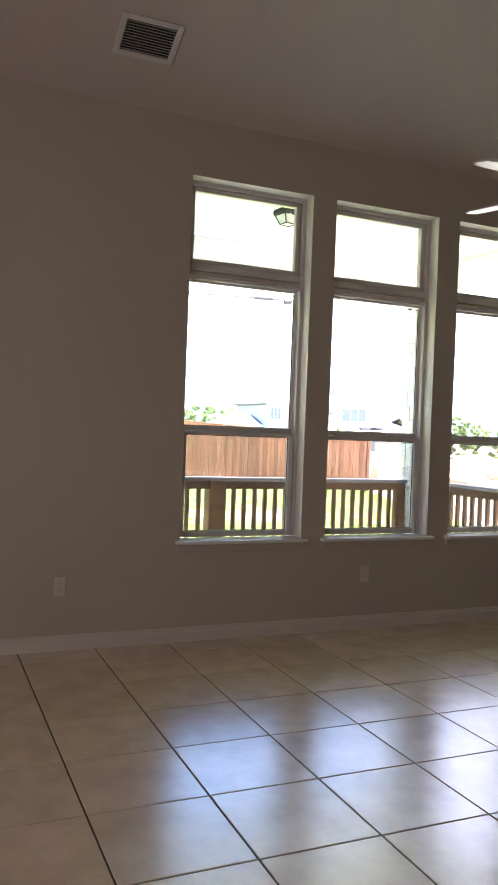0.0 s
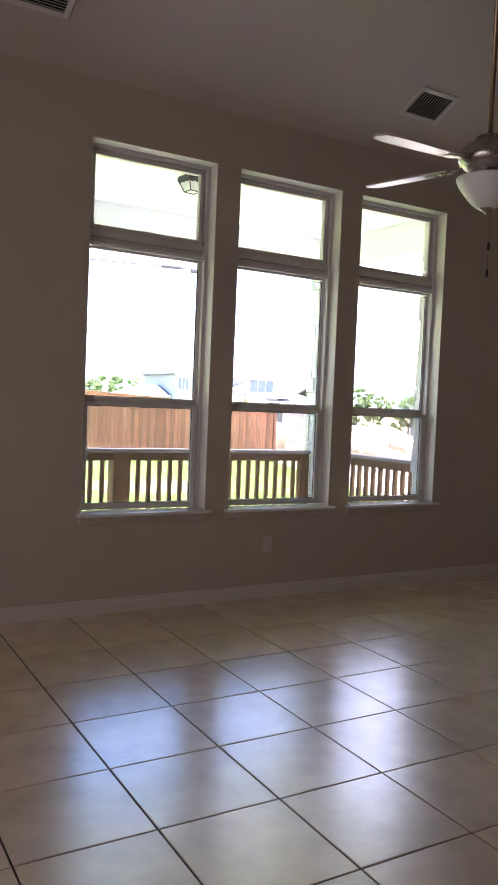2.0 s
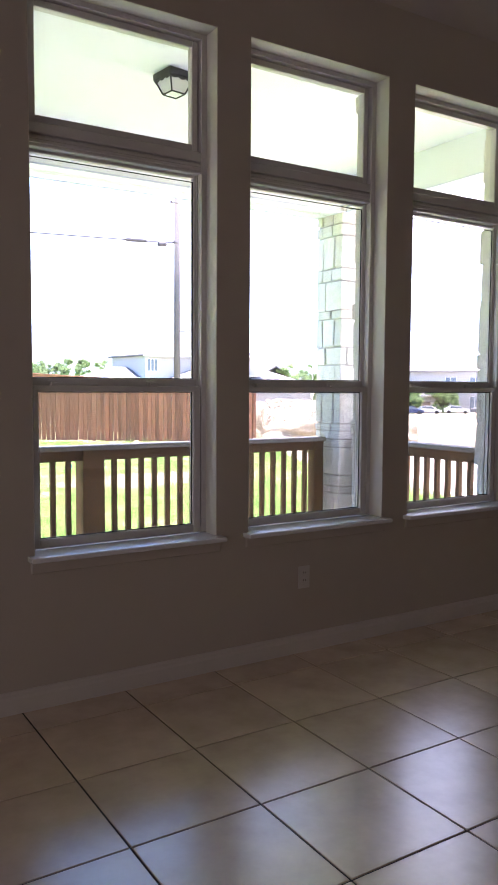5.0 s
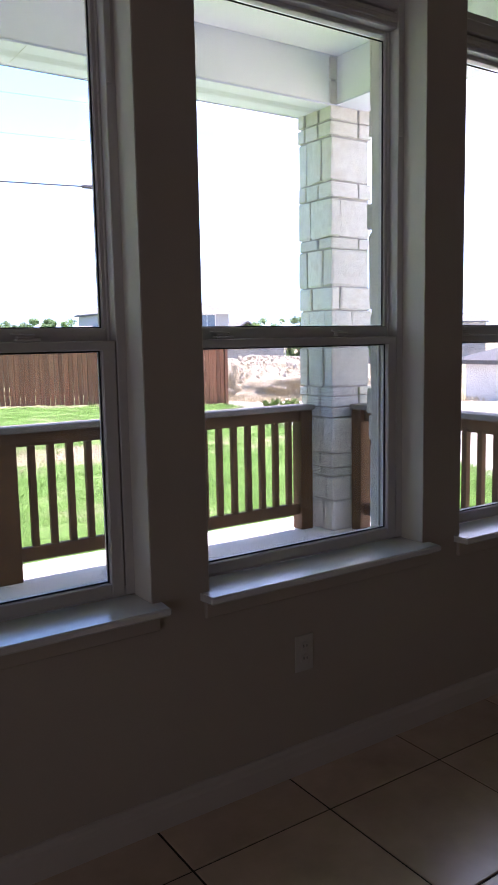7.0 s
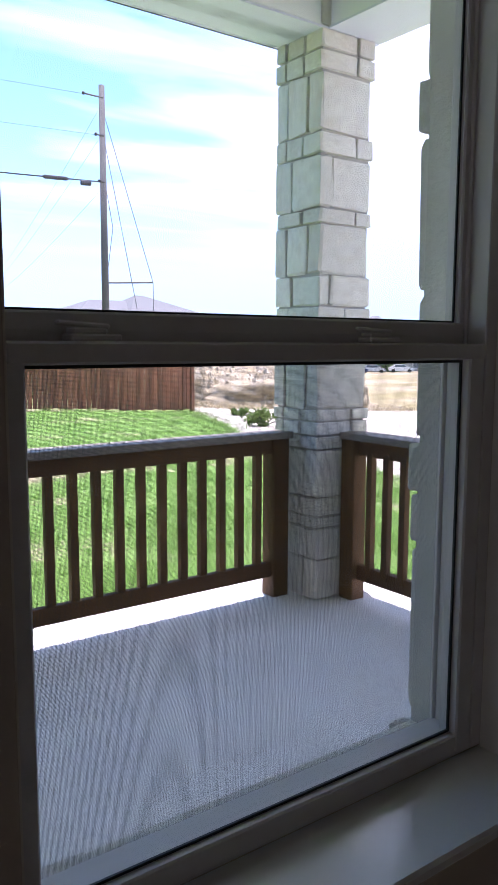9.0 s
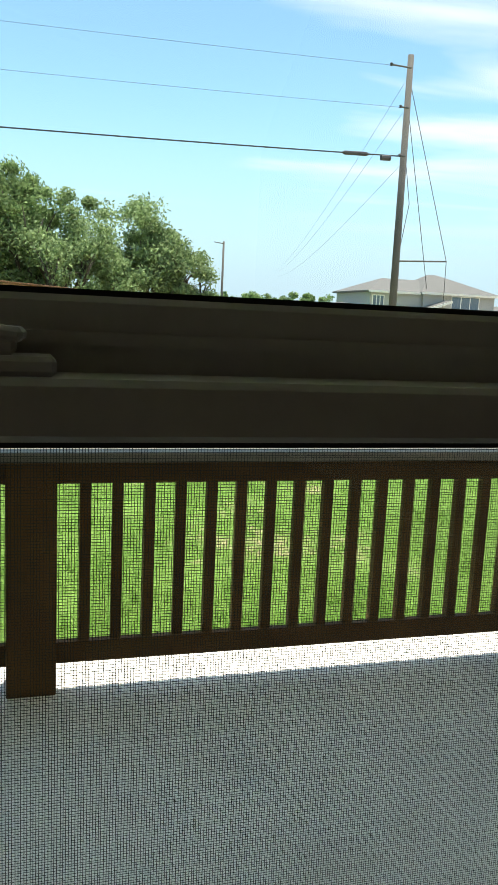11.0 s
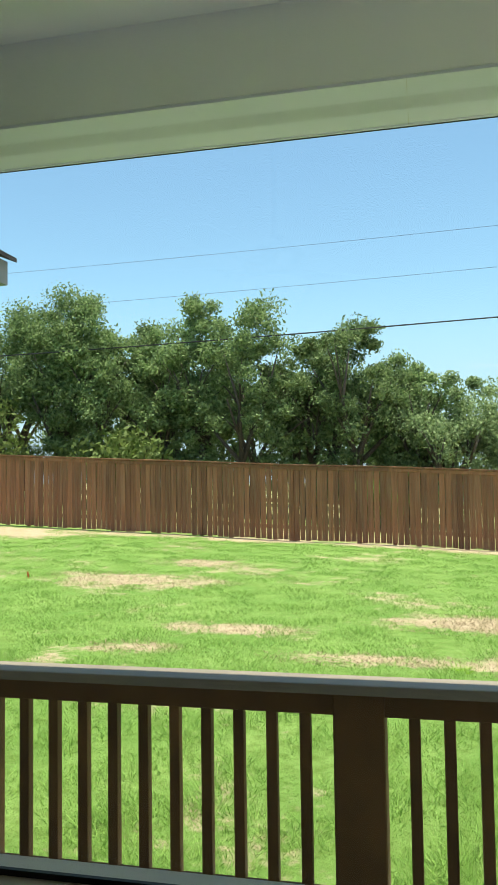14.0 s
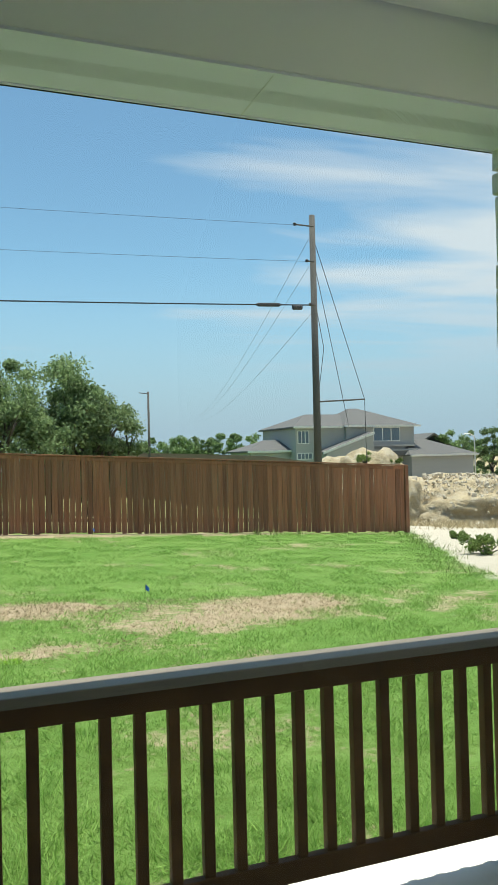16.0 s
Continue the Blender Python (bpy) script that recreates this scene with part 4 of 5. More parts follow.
# far trees along the skyline
for i, (x, y, top, spread) in enumerate(((39.6, 112, 5.4, 4.2), (34.5, 114, 4.9, 3.6), (44.0, 110, 5.1, 4.0), (48.4, 110, 5.5, 3.4), (37.5, 116, 5.3, 3.6), (29.5, 104, 4.6, 3.4), (24.5, 100, 4.4, 3.0),
                                                  (20.5, 98, 4.2, 2.6), (78.2, 112, 5.3, 3.6), (82.6, 113, 5.4, 4.2), (87.4, 112, 5.6, 4.2), (92.5, 113, 5.0, 4.0), (96.5, 108, 4.6, 3.2), (109.5, 104, 1.4, 2.4), (99.0, 103, 0.8, 2.2))):
    tree(x, y, top, spread, 400 + i, "small far oak on the skyline", leaf=0.20, count=170, clumps=60, low=0.05)

# ---- poles and wires ----
M_POLE = material("weathered_pole", (0.10, 0.094, 0.088), 0.9, vary=0.2, scale=4, grain=40, bump=0.3, stretch=(4, 4, 0.4))
M_WIRE = material("cable", (0.03, 0.03, 0.035), 0.6, vary=0.05, bump=0)
PX, PY = 14.25, 28.3
pole = thing("utility_pole", "tall grey wooden utility pole with insulators and guy wires", "utility pole", (PX, PY, ground_z(PX, PY) - 0.1))
pz = pole.location.z
part("shaft", tube(B(), [(0, 0, 0), (0, 0, 10.5 - pz)], [0.15, 0.105], 16), M_POLE, pole, smooth=True)
for z, ln in ((10.06, -0.75), (8.75, -0.3), (7.15, -0.2)):
    part("bracket", tube(B(), [(0, -0.1, z - pz), (ln, -0.1, z - pz + 0.02)], 0.028, 8), M_POLE, pole)
    bm = lathe(B(), [(0.03, 0), (0.06, 0.02), (0.04, 0.05), (0.06, 0.08), (0.03, 0.11)], 12)
    part("insulator", bm, M_WIRE, pole, at=(ln, -0.1, z - pz - 0.03))
part("guy_strut", tube(B(), [(0.1, 0, 3.61 - pz), (2.0, 0, 3.71 - pz)], 0.03, 8), M_POLE, pole)
for a, b in (((0.12, 0, 9.4), (2.0, 0, 3.71)), ((2.0, 0, 3.71), (2.04, 0, -0.6)), ((0.12, 0, 8.4), (1.3, 0, 2.7)), ((0.12, 0, 6.9), (0.35, 0, 5.6)), ((0.35, 0, 5.6), (0.14, 0, 4.2))):
    part("guy_wire", tube(B(), [(a[0], a[1], a[2] - pz), (b[0], b[1], b[2] - pz)], 0.012, 5), M_WIRE, pole)


def cable(name, a, b, sag, radius, label):
    pts = []
    for k in range(25):
        f = k / 24
        p = Vector(a).lerp(Vector(b), f)
        p.z -= sag * 4 * f * (1 - f)
        pts.append(p)
    return solid(name, tube(B(), pts, radius, 5), M_WIRE, label, "cable", group="overhead cables")


cable("power_cable", (13.5, 28.2, 10.06), (-62, 28.3, 10.4), 0.7, 0.005, "thin overhead power cable")
cable("power_cable", (13.95, 28.2, 8.75), (-62, 28.3, 9.0), 0.75, 0.005, "thin overhead power cable")
cable("telephone_cable", (14.05, 28.2, 7.15), (-62, 28.3, 7.0), 0.7, 0.024, "thick black overhead telephone cable")
bm = tube(B(), [(11.9, 28.2, 7.07), (12.0, 28.2, 7.07), (12.8, 28.2, 7.10), (12.9, 28.2, 7.10)], [0.02, 0.07, 0.07, 0.02], 8)
solid("cable_splice", bm, M_WIRE, "black splice case on the telephone cable", "splice case")
solid("cable_splice", tube(B(), [(13.35, 28.2, 7.03), (13.7, 28.2, 7.05)], 0.09, 8), M_WIRE, "black splice case hung near the pole", "splice case")
for z in (9.5, 8.5, 6.7):
    cable("power_cable", (14.15, 28.4, z + 0.15), (38, 120, 8.6 - (9.5 - z) * 0.3), 1.0, 0.006, "overhead cable running back to a far pole")
p2 = thing("utility_pole", "far dark utility pole above the fence", "utility pole", (11.9, 45, -1.0))
part("shaft", tube(B(), [(0, 0, 0), (0, 0, 6.43)], [0.08, 0.055], 10), M_POLE, p2, smooth=True)
part("bracket", tube(B(), [(0, -0.08, 6.3), (-0.55, -0.08, 6.36)], 0.025, 6), M_POLE, p2)

# ---- houses beyond ----
M_STUCCO = material("grey_siding", (0.36, 0.355, 0.35), 0.85, vary=0.05, scale=1, grain=12, bump=0.2, stretch=(0.2, 0.2, 6))
M_ROOF = material("grey_roof_shingle", (0.125, 0.122, 0.12), 0.95, vary=0.14, scale=2, grain=14, bump=0.4)
M_BLOCK = material("brown_board", (0.22, 0.16, 0.12), 0.9, vary=0.1, scale=1, grain=14, bump=0.2)
M_WHITE = material("white_house_trim", (0.70, 0.69, 0.67), 0.6, vary=0.03, bump=0)
M_PANE = material("house_window_pane", (0.10, 0.14, 0.18), 0.08, vary=0.1, bump=0, spec=0.8)


def hip(bm, x0, x1, y0, y1, ze, zr, over=0.45, ridge=None):
    """A hip roof with thin eaves; ridge gives the x range of the ridge."""
    x0, x1, y0, y1 = x0 - over, x1 + over, y0 - over, y1 + over
    r0, r1 = ridge if ridge else (x0 + (y1 - y0) / 2, x1 - (y1 - y0) / 2)
    ym = (y0 + y1) / 2
    lowv = [bm.verts.new((x, y, ze - 0.18)) for x, y in ((x0, y0), (x1, y0), (x1, y1), (x0, y1))]
    ev = [bm.verts.new((x, y, ze)) for x, y in ((x0, y0), (x1, y0), (x1, y1), (x0, y1))]
    a, b = bm.verts.new((r0, ym, zr)), bm.verts.new((max(r1, r0 + 0.05), ym, zr))
    bm.faces.new(lowv[::-1])
    for i in range(4):
        bm.faces.new((lowv[i], lowv[(i + 1) % 4], ev[(i + 1) % 4], ev[i]))
    bm.faces.new((ev[0], ev[1], b, a))
    bm.faces.new((ev[1], ev[2], b))
    bm.faces.new((ev[2], ev[3], a, b))
    bm.faces.new((ev[3], ev[0], a))
    return bm


def house_window(parent, x0, x1, z0, z1, y, cells):
    f = part("window", ring(B(), x0 - 0.08, x1 + 0.08, z0 - 0.08, z1 + 0.08, y - 0.06, y - 0.005, 0.09, 0), M_WHITE, parent, "white framed window")
    w = (x1 - x0) / cells
    for k in range(cells):
        part("pane", box(B(), x0 + k * w + 0.04, x0 + (k + 1) * w - 0.04, y - 0.03, y - 0.01, z0, z1), M_PANE, f)
        if k:
            part("mullion", box(B(), x0 + k * w - 0.05, x0 + k * w + 0.05, y - 0.07, y - 0.02, z0, z1), M_WHITE, f)


house = thing("house", "grey two-storey house with hip roofs beyond the fence", "house", (0, 88, -4.0))
zb = 4.0
part("wall", box(B(), 40.2, 47.6, 0.3, 11, 0, zb + 5.05), M_STUCCO, house)
part("wall", box(B(), 46.9, 56.6, 0.0, 11, 0, zb + 5.1), M_STUCCO, house)
part("wall", box(B(), 34.9, 40.2, 2.0, 9, 0, zb + 2.3), M_STUCCO, house)
part("wall", box(B(), 54.9, 64.1, -2.0, 6, 0, zb + 1.4), M_STUCCO, house)
part("roof", hip(B(), 40.2, 47.6, 0.3, 11, zb + 5.22, zb + 7.0, ridge=(43.9, 49.0)), M_ROOF, house)
part("roof", hip(B(), 46.9, 56.8, 0.0, 11, zb + 5.30, zb + 7.75, ridge=(50.2, 51.4)), M_ROOF, house)
part("roof", hip(B(), 34.9, 40.1, 2.0, 9, zb + 2.4, zb + 3.75, ridge=(38.0, 40.0)), M_ROOF, house)
part("roof", hip(B(), 54.9, 64.1, -2.0, 6, zb + 1.5, zb + 3.45, ridge=(56.4, 59.8)), M_ROOF, house)
for x0, x1, y0, z in ((39.7, 46.4, -0.23, 5.1), (46.4, 57.3, -0.53, 5.18), (34.4, 40.1, 1.47, 2.28), (54.4, 64.6, -2.53, 1.38)):
    part("fascia", box(B(), x0, x1, y0 - 0.05, y0, zb + z - 0.12, zb + z + 0.12), M_WHITE, house)
# lean-to roof over the porch, rising to the tall part
bm = B()
extrude_profile(bm, [(42.8, zb + 1.85), (49.6, zb + 4.15), (49.6, zb + 4.4), (42.8, zb + 2.1)], -2.0, 0.28, "y")
part("roof", bm, M_ROOF, house)
bm = B()
extrude_profile(bm, [(42.7, zb + 1.78), (49.7, zb + 4.12), (49.7, zb + 4.42), (42.7, zb + 2.08)], -2.09, -2.01, "y")
part("fascia", bm, M_WHITE, house)
bm = B()
extrude_profile(bm, [(43.2, 0.0), (49.6, 0.0), (49.6, zb + 4.1), (43.2, zb + 1.9)], -1.9, 0.0, "y")
part("porch_wall", bm, M_STUCCO, house)
for z, y0 in ((2.72, -0.62), (2.15, -1.1)):
    part("band", box(B(), 49.8, 56.4, y0, -0.01, zb + z - 0.1, zb + z + 0.1), M_STUCCO, house)
part("soffit_band", box(B(), 49.8, 56.4, -1.1, -0.02, zb + 1.4, zb + 2.04), M_ROOF, house)
house_window(house, 50.75, 54.45, zb + 3.35, zb + 4.95, 0, 3)
house_window(house, 40.5, 41.9, zb + 3.2, zb + 4.65, 0.3, 3)
house_window(house, 40.4, 42.3, zb + 1.3, zb + 1.95, 0.3, 4)

far_house = thing("house", "small far white-gabled house between trees", "house", (75.2, 112, -3.5))
part("wall", box(B(), -3.2, 3.0, 0, 6, 0, 6.2), M_WHITE, far_house)
part("roof", extrude_profile(B(), [(-3.8, 6.0), (0.4, 8.2), (3.6, 6.0), (3.6, 6.25), (0.4, 8.5), (-3.8, 6.25)], -0.5, 6.5, "y"), M_ROOF, far_house)
house_window(far_house, -0.6, 1.2, 5.0, 6.4, 0, 2)

house2 = thing("house", "grey two-storey house with a garage beyond rough ground", "house", (110, 110, -3.7))
part("wall", box(B(), -8.5, 16, 0, 10, 0, 8.1), M_STUCCO, house2)
part("roof", hip(B(), -8.5, -1.8, -0.6, 10, 8.2, 11.0, ridge=(-5.8, -4.8)), M_ROOF, house2)
part("roof", hip(B(), -2.6, 5.0, -0.3, 10, 8.15, 10.9, ridge=(0.2, 1.4)), M_ROOF, house2)
part("roof", hip(B(), 4.0, 16, 0, 10, 8.2, 10.0, ridge=(6, 12)), M_ROOF, house2)
part("wall", box(B(), -4.5, 2.2, -3, 0, 0, 3.4), M_STUCCO, house2)
part("roof", hip(B(), -4.5, 2.2, -3, 1.5, 3.5, 5.0, ridge=(-2.0, 0.0)), M_ROOF, house2)
part("garage_door", box(B(), -2.8, 0.8, -3.06, -3.01, 0, 2.3), M_BLOCK, house2, "dark panelled garage door")
part("fascia", box(B(), -5.0, 2.7, -3.56, -3.5, 3.28, 3.5), M_WHITE, house2)
for x0, x1, z0, z1 in ((-7.6, -6.0, 0.9, 3.0), (-7.6, -6.0, 5.4, 7.0), (3.6, 5.6, 0.8, 3.2), (3.6, 5.6, 5.2, 7.0), (8.2, 10.2, 0.8, 3.2), (8.2, 10.2, 5.2, 7.0)):
    house_window(house2, x0, x1, z0, z1, 0, 2)
house2.rotation_euler = (0, 0, radians(-45))
house4 = thing("house", "white-walled single-storey house with a grey roof beside rough ground", "house", (30.5, 22, -1.8))
part("wall", box(B(), -3, 6, -8, 1.6, -0.5, 2.2), M_WHITE, house4)
part("roof", hip(B(), -3, 6, -8, 1.6, 2.2, 4.1, ridge=(1.3, 1.8)), M_ROOF, house4)

house3 = thing("house", "small far house with a brown roof behind a far fence", "house", (9, 82, -2.5))
part("wall", box(B(), -4, 6, 0, 8, 0, 3.2), M_STUCCO, house3)
part("roof", hip(B(), -4, 6, 0, 8, 3.2, 4.6), M_ROOF, house3)
# neighbouring fence further back, as one solid panel with a sloping top
solid("far_wall", extrude_profile(B(), [(7, -3), (26, -3), (26, 1.05), (24.8, 1.25), (21.7, 1.7), (16.5, 1.95), (7, 2.3)], 52, 52.2, "y"), M_BLOCK, "long low brown neighbouring fence behind the timber fence", "wall", "structure")

# parked cars by the far house
M_CARPAINT = {"white": material("white_car_paint", (0.75, 0.75, 0.75), 0.25, vary=0.02, bump=0), "blue": material("blue_car_paint", (0.03, 0.05, 0.14), 0.25, vary=0.02, bump=0)}
M_TYRE = material("tyre_rubber", (0.02, 0.02, 0.02), 0.85, vary=0.1, bump=0)


def car(x, y, z, turn, paint):
    c = thing("car", "parked %s car on the far street" % paint, "car", (x, y, z), "parked cars")
    c.rotation_euler = (0, 0, radians(turn))
    side = [(-2.2, 0.35), (2.2, 0.35), (2.25, 0.75), (1.3, 0.95), (0.6, 1.42), (-1.2, 1.45), (-1.9, 1.0), (-2.25, 0.9)]
    part("body", extrude_profile(B(), [(p, q) for p, q in side], -0.85, 0.85, "y"), M_CARPAINT[paint], c)
    part("side_glass", extrude_profile(B(), [(-1.25, 1.0), (1.0, 0.98), (0.5, 1.36), (-1.1, 1.38)], -0.865, 0.865, "y"), M_PANE, c)
    for wx in (-1.4, 1.4):
        for wy in (-0.78, 0.78):
            bm = lathe(B(), [(0.2, -0.1), (0.33, -0.1), (0.33, 0.1), (0.2, 0.1)], 18)
            bmesh.ops.rotate(bm, verts=bm.verts, cent=(0, 0, 0), matrix=Euler((radians(90), 0, 0)).to_matrix())
            part("wheel", bm, M_TYRE, c, at=(wx, wy, 0.33))


for x, y, turn, paint in ((96.3, 100, -38, "blue"), (100.2, 99.5, -42, "white"), (105.2, 97.5, -44, "white")):
    car(x, y, ground_z(x, y), turn, paint)

# street lamp on the far road
sl = thing("street_lamp", "slim pale street lamp on the far road", "street lamp", (65.84, 88, -3.6))
part("shaft", tube(B(), [(0, 0, 0), (0, 0, 7.4)], [0.11, 0.07], 8), M_WHITE, sl)
part("arm", tube(B(), [(0, 0, 7.3), (-0.7, 0, 7.65), (-1.6, 0, 7.65)], 0.06, 6), M_WHITE, sl)

# ---- rough ground past the fence ----
rr = random.Random(77)
bm = B()
for k in range(900):
    a = rr.random()
    x = 17 + rr.uniform(0, 9) + a * 8
    y = 28.6 + rr.uniform(-1.5, 4.0) + a * 3
    s = rr.uniform(0.03, 0.10) * (1 if rr.random() < 0.88 else 2.0)
    e2 = 1 - ((x - 25.5) / 7.5) ** 2 - ((y - 34) / 3.6) ** 2
    m = Matrix.LocRotScale((x, y, ground_z(x, y) + s * 0.2 + (2.3 * math.sqrt(e2) if e2 > 0 else 0)), Euler((rr.random() * 3, rr.random() * 3, rr.random() * 3)), (s, s * rr.uniform(0.6, 1), s * rr.uniform(0.45, 0.8)))
    made = bmesh.ops.create_icosphere(bm, subdivisions=1, radius=1.0, matrix=m)
    for v in made["verts"]:
        v.co += Vector((rr.uniform(-1, 1), rr.uniform(-1, 1), rr.uniform(-1, 1))) * s * 0.22
M_RUBBLE = material("limestone_rubble", (0.50, 0.44, 0.35), 0.95, vary=0.15, scale=3, grain=20, bump=0.4, island=0.18)
solid("rubble", bm, M_RUBBLE, "scattered pale limestone rubble past the fence end", "rubble", "stuff")
M_EARTH = material("dry_earth", (0.42, 0.34, 0.215), 0.95, vary=0.3, scale=1.6, grain=9, bump=0.9, dirt=(0.52, 0.47, 0.39), dirt_amount=0.8, dirt_scale=2.6, depth=0.12)
for x, y, rx, ry, h in ((18.9, 33.5, 3.0, 2.6, 3.15), (25.5, 34, 7.5, 3.6, 2.3), (70, 80.5, 5, 3, 1.0)):
    bm = B()
    bmesh.ops.create_icosphere(bm, subdivisions=5, radius=1.0)
    for v in bm.verts:
        nz = noise.noise(v.co * 2.2 + Vector((x, y, 0))) * 0.22 + noise.noise(v.co * 6 + Vector((x, y, 0))) * 0.10 + noise.noise(v.co * 17) * 0.05
        v.co = Vector((v.co.x * rx, v.co.y * ry, v.co.z * h)) * (1 + nz)
    ob = solid("earth_mound", bm, M_EARTH, "pale mound of excavated earth and stone", "mound", "", True)
    ob.location = (x, y, ground_z(x, y) - 0.05)


def tufts(name, spots, count, hgt, spread, mat, label, seed):
    rng = np.random.default_rng(seed)
    v, f = [], []
    for (x, y) in spots:
        for k in range(count):
            a, q = rng.uniform(0, 6.28), spread * math.sqrt(rng.random())
            px, py = x + q * math.cos(a), y + q * math.sin(a)
            z = ground_z(px, py) - 0.01
            b, hh, wd = rng.uniform(0, 6.28), hgt * rng.uniform(0.4, 1.1), (0.03 + 0.03 * rng.random()) * hgt
            lx, ly = rng.normal(0, 0.7 * hh), rng.normal(0, 0.7 * hh)
            i = len(v)
            v += [(px - wd * math.cos(b), py - wd * math.sin(b), z), (px + wd * math.cos(b), py + wd * math.sin(b), z), (px + lx, py + ly, z + hh)]
            f.append((i, i + 1, i + 2))
    me = bpy.data.meshes.new(name)
    me.from_pydata(v, [], f)
    me.materials.append(mat)
    return tagged(new(name, me), label, "grass", kind="stuff")


tufts("weeds", [(13.3 - 0.5 * k + rr.uniform(-0.3, 0.3), 20.8 - 1.0 * k + rr.uniform(-0.4, 0.4)) for k in range(9) for _ in range(4)], 16, 0.16, 0.35, M_BUSH, "small green weeds along the lawn edge", 5)
tufts("dry_grass", [(16 + rr.uniform(-2, 14), 24 + rr.uniform(-2, 20)) for _ in range(260)], 30, 0.35, 0.6, M_STRAW, "dry yellow grass over the rough ground", 6)
tufts("weed", [(2.25, 9.75)], 70, 0.09, 0.09, leaf_material("bright_weed", (0.26, 0.50, 0.02), (0.42, 0.66, 0.06)), "small bright green weed in the lawn", 7)
tufts("weeds", [(9.4, 20.9), (9.0, 21.0), (10.2, 21.0)], 30, 0.18, 0.12, M_BUSH, "small weeds at the foot of the fence", 8)
for k, (x, y, s) in enumerate(((11.5, 15.1, 0.42), (12.4, 16.6, 0.22), (13.6, 19.0, 0.22))):
    b = thing("bush", "low scrubby bush on the dry ground", "bush", (x, y, ground_z(x, y)), "low bushes")
    r = random.Random(500 + k)
    cs = [Vector((r.uniform(-1, 1) * s, r.uniform(-0.7, 0.7) * s, r.uniform(0.15, 0.8) * s)) for _ in range(10)]
    bm = B()
    for p in cs:
        tube(bm, [(0, 0, 0), p * 0.6, p], [0.02, 0.012, 0.005], 4)
    part("stems", bm, M_BARK, b)
    me = leaves("crown", cs, [0.35 * s] * len(cs), 110, 0.045, np.random.default_rng(500 + k))
    me.materials.append(M_BUSH)
    c = new("crown", me)
    c.parent = b

# scrub on top of the mound
for k, (x, y, z, s) in enumerate(((18.4, 32.2, 1.35, 0.42), (19.9, 32.4, 1.1, 0.32))):
    b = thing("bush", "low olive-green bush growing on the earth mound", "bush", (x, y, z), "low bushes")
    r = random.Random(540 + k)
    cs = [Vector((r.uniform(-1, 1) * s, r.uniform(-0.7, 0.7) * s, r.uniform(0.1, 0.9) * s)) for _ in range(10)]
    bm = B()
    for p in cs:
        tube(bm, [(0, 0, -0.3), p * 0.6, p], [0.02, 0.012, 0.005], 4)
    part("stems", bm, M_BARK, b)
    me = leaves("crown", cs, [0.35 * s] * len(cs), 110, 0.045, np.random.default_rng(540 + k))
    me.materials.append(M_BUSH)
    c = new("crown", me)
    c.parent = b

# lawn blades
rng = np.random.default_rng(3)
N = 540000
gx = rng.uniform(-9.5, 13.5, N)
gy = 5.42 + (rng.uniform(0, 1, N) ** 1.9) * 15.8
keep = gx < np.maximum(0.50 * gy + 3.1, 0.30 * gy + 5.9)
for px, py, rx, ry, amount in PATCHES:
    rx, ry = rx * 0.85, ry * 0.85
    d2 = ((gx - px) / rx) ** 2 + ((gy - py) / ry) ** 2
    keep &= rng.uniform(0, 1, N) < np.clip(d2 * 1.0 - 0.25, 0.10, 1)
gx, gy = gx[keep], gy[keep]
n_b = len(gx)
ff = np.clip((gy - 5.4) / 16.1, 0, 1.4)
gz = -0.22 * (1 - ff) + (0.08 - 0.05 * gx) * ff - 0.012
gz += np.array([0.03 * noise.noise((a * 0.5, b * 0.5, 3.1)) for a, b in zip(gx.tolist(), gy.tolist())])
clump = np.array([noise.noise((a * 2.1, b * 2.1, 9.0)) for a, b in zip(gx.tolist(), gy.tolist())])
hh = (0.028 + 0.028 * rng.random(n_b)) * (1.0 + 1.3 * clump) * np.clip(1.3 - 0.06 * (gy - 5.4), 0.75, 1.3)
ang = rng.uniform(0, 6.28, n_b)
wd = 0.0032 + 0.0005 * (gy - 5)
dx, dy = wd * np.cos(ang), wd * np.sin(ang)
lx, ly = rng.normal(0, 0.9, n_b) * hh, rng.normal(0, 0.9, n_b) * hh
bl = np.empty((n_b, 3, 3))
bl[:, 0] = np.stack((gx - dx, gy - dy, gz), 1)
bl[:, 1] = np.stack((gx + dx, gy + dy, gz), 1)
bl[:, 2] = np.stack((gx + lx, gy + ly, gz + hh), 1)
me = bpy.data.meshes.new("lawn_grass")
me.from_pydata(bl.reshape(-1, 3).tolist(), [], np.arange(3 * n_b).reshape(-1, 3).tolist())
me.materials.append(M_BLADES)
tagged(new("lawn_grass", me), "short patchy green lawn grass", "grass", kind="stuff")

# dry stubble in the worn patches
rng = np.random.default_rng(4)
pts = []
for px, py, rx, ry, amount in PATCHES[:10]:
    k = int(1300 * rx * ry) + 150
    a, q = rng.uniform(0, 6.28, k), np.sqrt(rng.random(k)) * 1.05
    pts.append(np.stack((px + rx * q * np.cos(a), py + ry * q * np.sin(a)), 1))
pts = np.concatenate(pts)
n_d = len(pts)
gz = np.array([ground_z(a, b) for a, b in pts.tolist()]) - 0.004
ang = rng.uniform(0, 6.28, n_d)
hh = rng.uniform(0.012, 0.04, n_d)
wd = rng.uniform(0.004, 0.011, n_d)
bl = np.empty((n_d, 3, 3))
bl[:, 0] = np.stack((pts[:, 0] - wd * np.cos(ang), pts[:, 1] - wd * np.sin(ang), gz), 1)
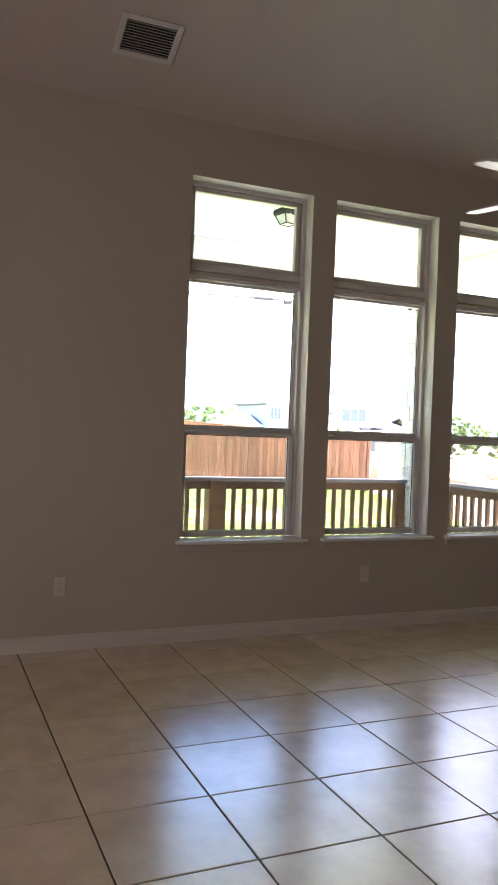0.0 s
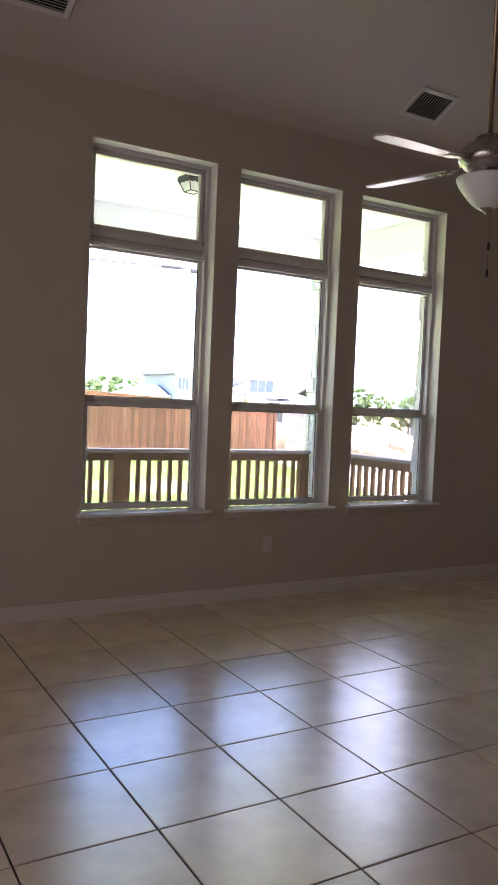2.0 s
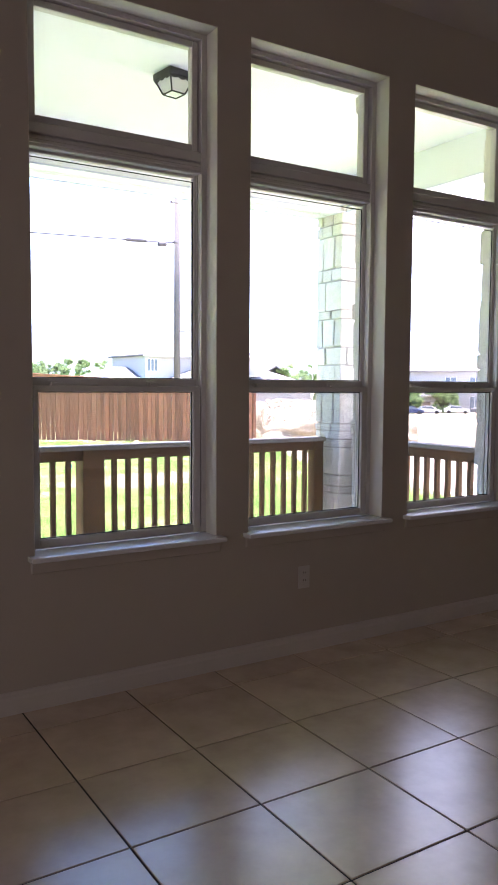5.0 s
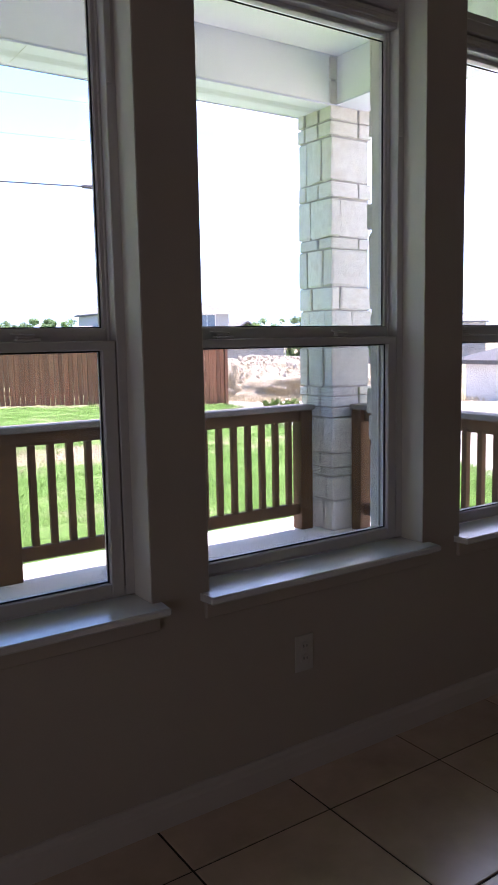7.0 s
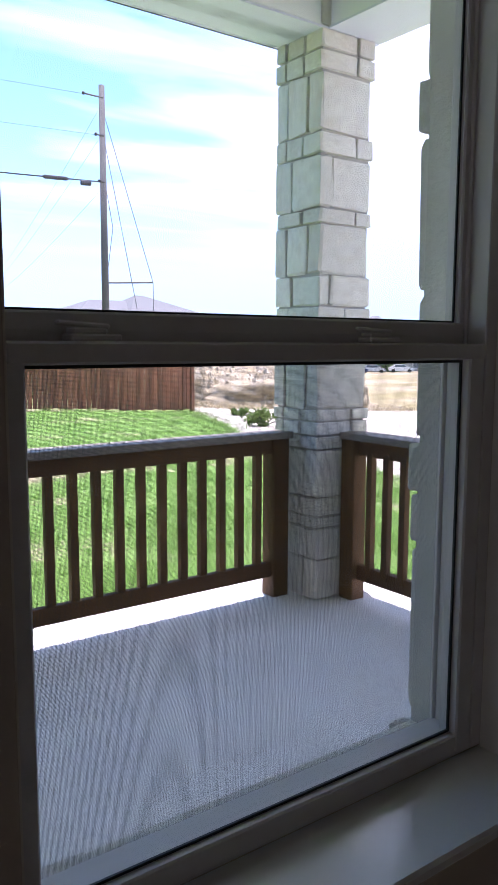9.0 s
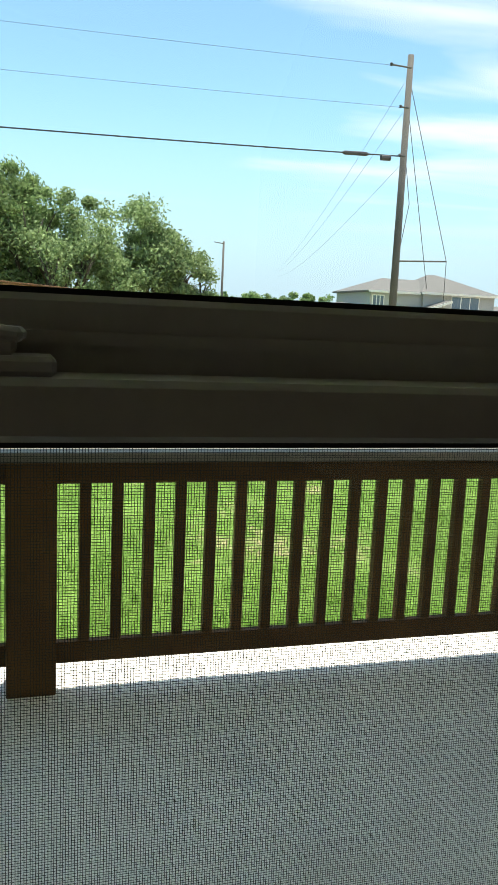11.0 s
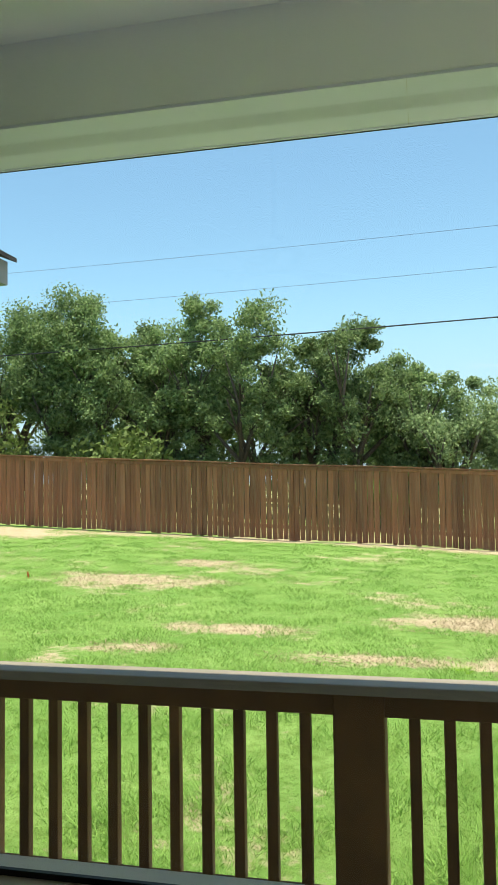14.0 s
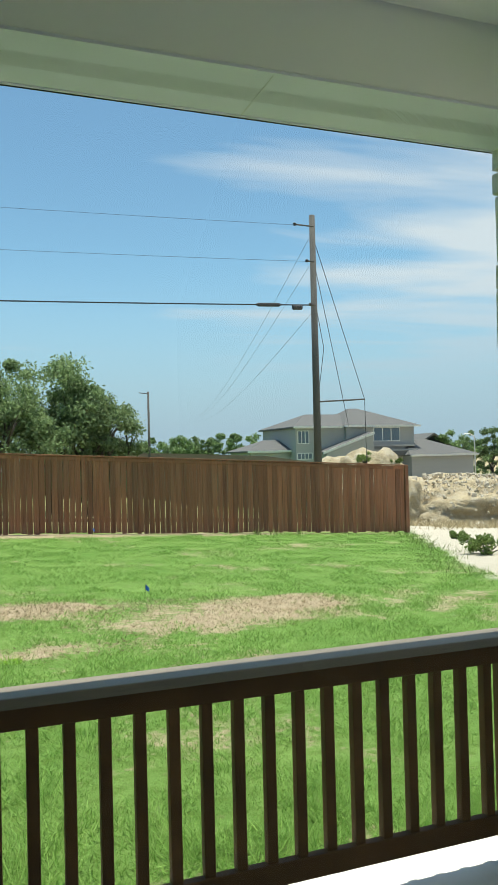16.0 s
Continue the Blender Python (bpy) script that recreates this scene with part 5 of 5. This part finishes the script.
bl[:, 1] = np.stack((pts[:, 0] + wd * np.cos(ang), pts[:, 1] + wd * np.sin(ang), gz), 1)
bl[:, 2] = np.stack((pts[:, 0] + rng.normal(0, 1.4, n_d) * hh, pts[:, 1] + rng.normal(0, 1.4, n_d) * hh, gz + hh), 1)
me = bpy.data.meshes.new("dry_stubble")
me.from_pydata(bl.reshape(-1, 3).tolist(), [], np.arange(3 * n_d).reshape(-1, 3).tolist())
me.materials.append(M_STRAW)
tagged(new("dry_stubble", me), "dry straw stubble in worn lawn patches", "grass", kind="stuff")

# marker flag in the lawn
def marker_flag(x, y, colour, mat, turn):
    fl = thing("marker_flag", "small %s plastic marker flag in the lawn" % colour, "flag", (x, y, ground_z(x, y)), "marker flags")
    fl.rotation_euler = (0, radians(4), radians(turn))
    part("wire", tube(B(), [(0, 0, 0), (0, 0, 0.20)], 0.002, 5), M_WIRE, fl)
    bm = B()
    lower = [bm.verts.new((0.05 * k / 4, 0.012 * math.sin(k * 1.4), 0.13 - 0.008 * k)) for k in range(5)]
    upper = [bm.verts.new((0.05 * k / 4, 0.012 * math.sin(k * 1.4) + 0.004, 0.20 - 0.014 * k)) for k in range(5)]
    for k in range(4):
        bm.faces.new((lower[k], lower[k + 1], upper[k + 1], upper[k]))
    part("flag", bm, mat, fl)
    return fl


M_FLAG = material("blue_plastic_flag", (0.02, 0.17, 0.75), 0.5, vary=0.05, bump=0)
M_FLAG_ORANGE = material("orange_plastic_flag", (0.85, 0.16, 0.03), 0.5, vary=0.05, bump=0)
marker_flag(4.05, 12.3, "blue", M_FLAG, 0)
marker_flag(4.82, 21.13, "blue", M_FLAG, 20)
marker_flag(-4.27, 13.64, "orange", M_FLAG_ORANGE, -15)

# ---- pieces of floor and fence ----
S = 0.4572
sub = solid("floor", box(B(), XL - 0.2, XR + 0.2, YB - 0.2, YO, -0.2, -0.004), M_GROUT, "large square beige porcelain floor tiles with dark grout", "floor", "structure")
bm = B()
q = S / 2 - 0.0034
top = [bm.verts.new((sx * (q - 0.0018), sy * (q - 0.0018), 0)) for sx, sy in ((-1, -1), (1, -1), (1, 1), (-1, 1))]
mid = [bm.verts.new((sx * q, sy * q, -0.002)) for sx, sy in ((-1, -1), (1, -1), (1, 1), (-1, 1))]
low = [bm.verts.new((sx * q, sy * q, -0.010)) for sx, sy in ((-1, -1), (1, -1), (1, 1), (-1, 1))]
bm.faces.new(top)
for i in range(4):
    j = (i + 1) % 4
    bm.faces.new((mid[i], mid[j], top[j], top[i]))
    bm.faces.new((low[i], low[j], mid[j], mid[i]))
tile_me = finish(bm, "tile", M_TILE)
rt = random.Random(11)
for iy in range(-11, 6):
    for ix in range(-7, 10):
        piece("tile", tile_me, sub, pose((ix + 0.5) * S, (iy + 0.5) * S, 0, rt.uniform(-0.04, 0.04), rt.uniform(-0.04, 0.04), 0))

fence = thing("timber_fence", "tall brown stained cedar privacy fence with gaps between pickets", "fence", (0, FY, 0))
rf = random.Random(21)
picket_mes = []
for k in range(4):
    bm = box(B(), -0.067, 0.067, -0.009, 0.009, 0, 1.0, 0.004)
    for v in bm.verts:
        v.co.x *= 0.965 if v.co.z < 0.5 else 1.025
    picket_mes.append(finish(bm, "picket", M_FENCE))
x = FX0
while x < FX1:
    zb = ground_z(x, FY) + rf.uniform(0.0, 0.05)
    hgt = 1.88 + rf.uniform(-0.02, 0.01) + ground_z(x, FY) - zb
    wide = rf.choice((1.0, 1.0, 0.96, 1.0, 0.93))
    m = Matrix.LocRotScale((x + 0.07, rf.uniform(-0.004, 0.004), zb), Euler((0, radians(rf.uniform(-0.35, 0.35)), radians(rf.uniform(-1.5, 1.5)))), (wide, 1, hgt))
    piece("picket", picket_mes[int(rf.random() * 4)], fence, m)
    x += 0.138 + rf.choice((0, 0, 0, 0.003, 0.006, 0.010)) * (1 if -2.5 < x < 4.5 else 0.2)
x = FX0
while x < FX1 - 0.2:
    x1 = min(x + 2.44, FX1)
    za, zb = ground_z(x, FY), ground_z(x1, FY)
    ang = math.degrees(math.atan2(zb - za, x1 - x))
    for name, z, y0, y1, h in (("cap_board", 1.88, -0.07, 0.07, 0.035), ("trim_board", 1.78, -0.034, -0.012, 0.09), ("back_rail", 0.3, 0.012, 0.05, 0.09), ("back_rail", 0.95, 0.012, 0.05, 0.09), ("back_rail", 1.6, 0.012, 0.05, 0.09)):
        bm = box(B(), 0, (x1 - x) / math.cos(radians(ang)) + 0.01, y0, y1, 0, h, 0.004)
        ob = part(name, bm, M_FENCE, fence)
        ob.matrix_basis = pose(x, 0, za + z, 0, -ang, 0)
    part("fence_post", box(B(), -0.045, 0.045, 0.05, 0.14, 0, 1.85, 0.004), M_FENCE, fence, at=(x + 0.1, 0, za))
    x = x1
# the return of the fence at its open end
bm = B()
box(bm, FX1 - 0.05, FX1 + 0.06, -0.05, 0.1, ground_z(FX1, FY) - 0.02, ground_z(FX1, FY) + 1.9, 0.005)
part("fence_post", bm, M_FENCE, fence)
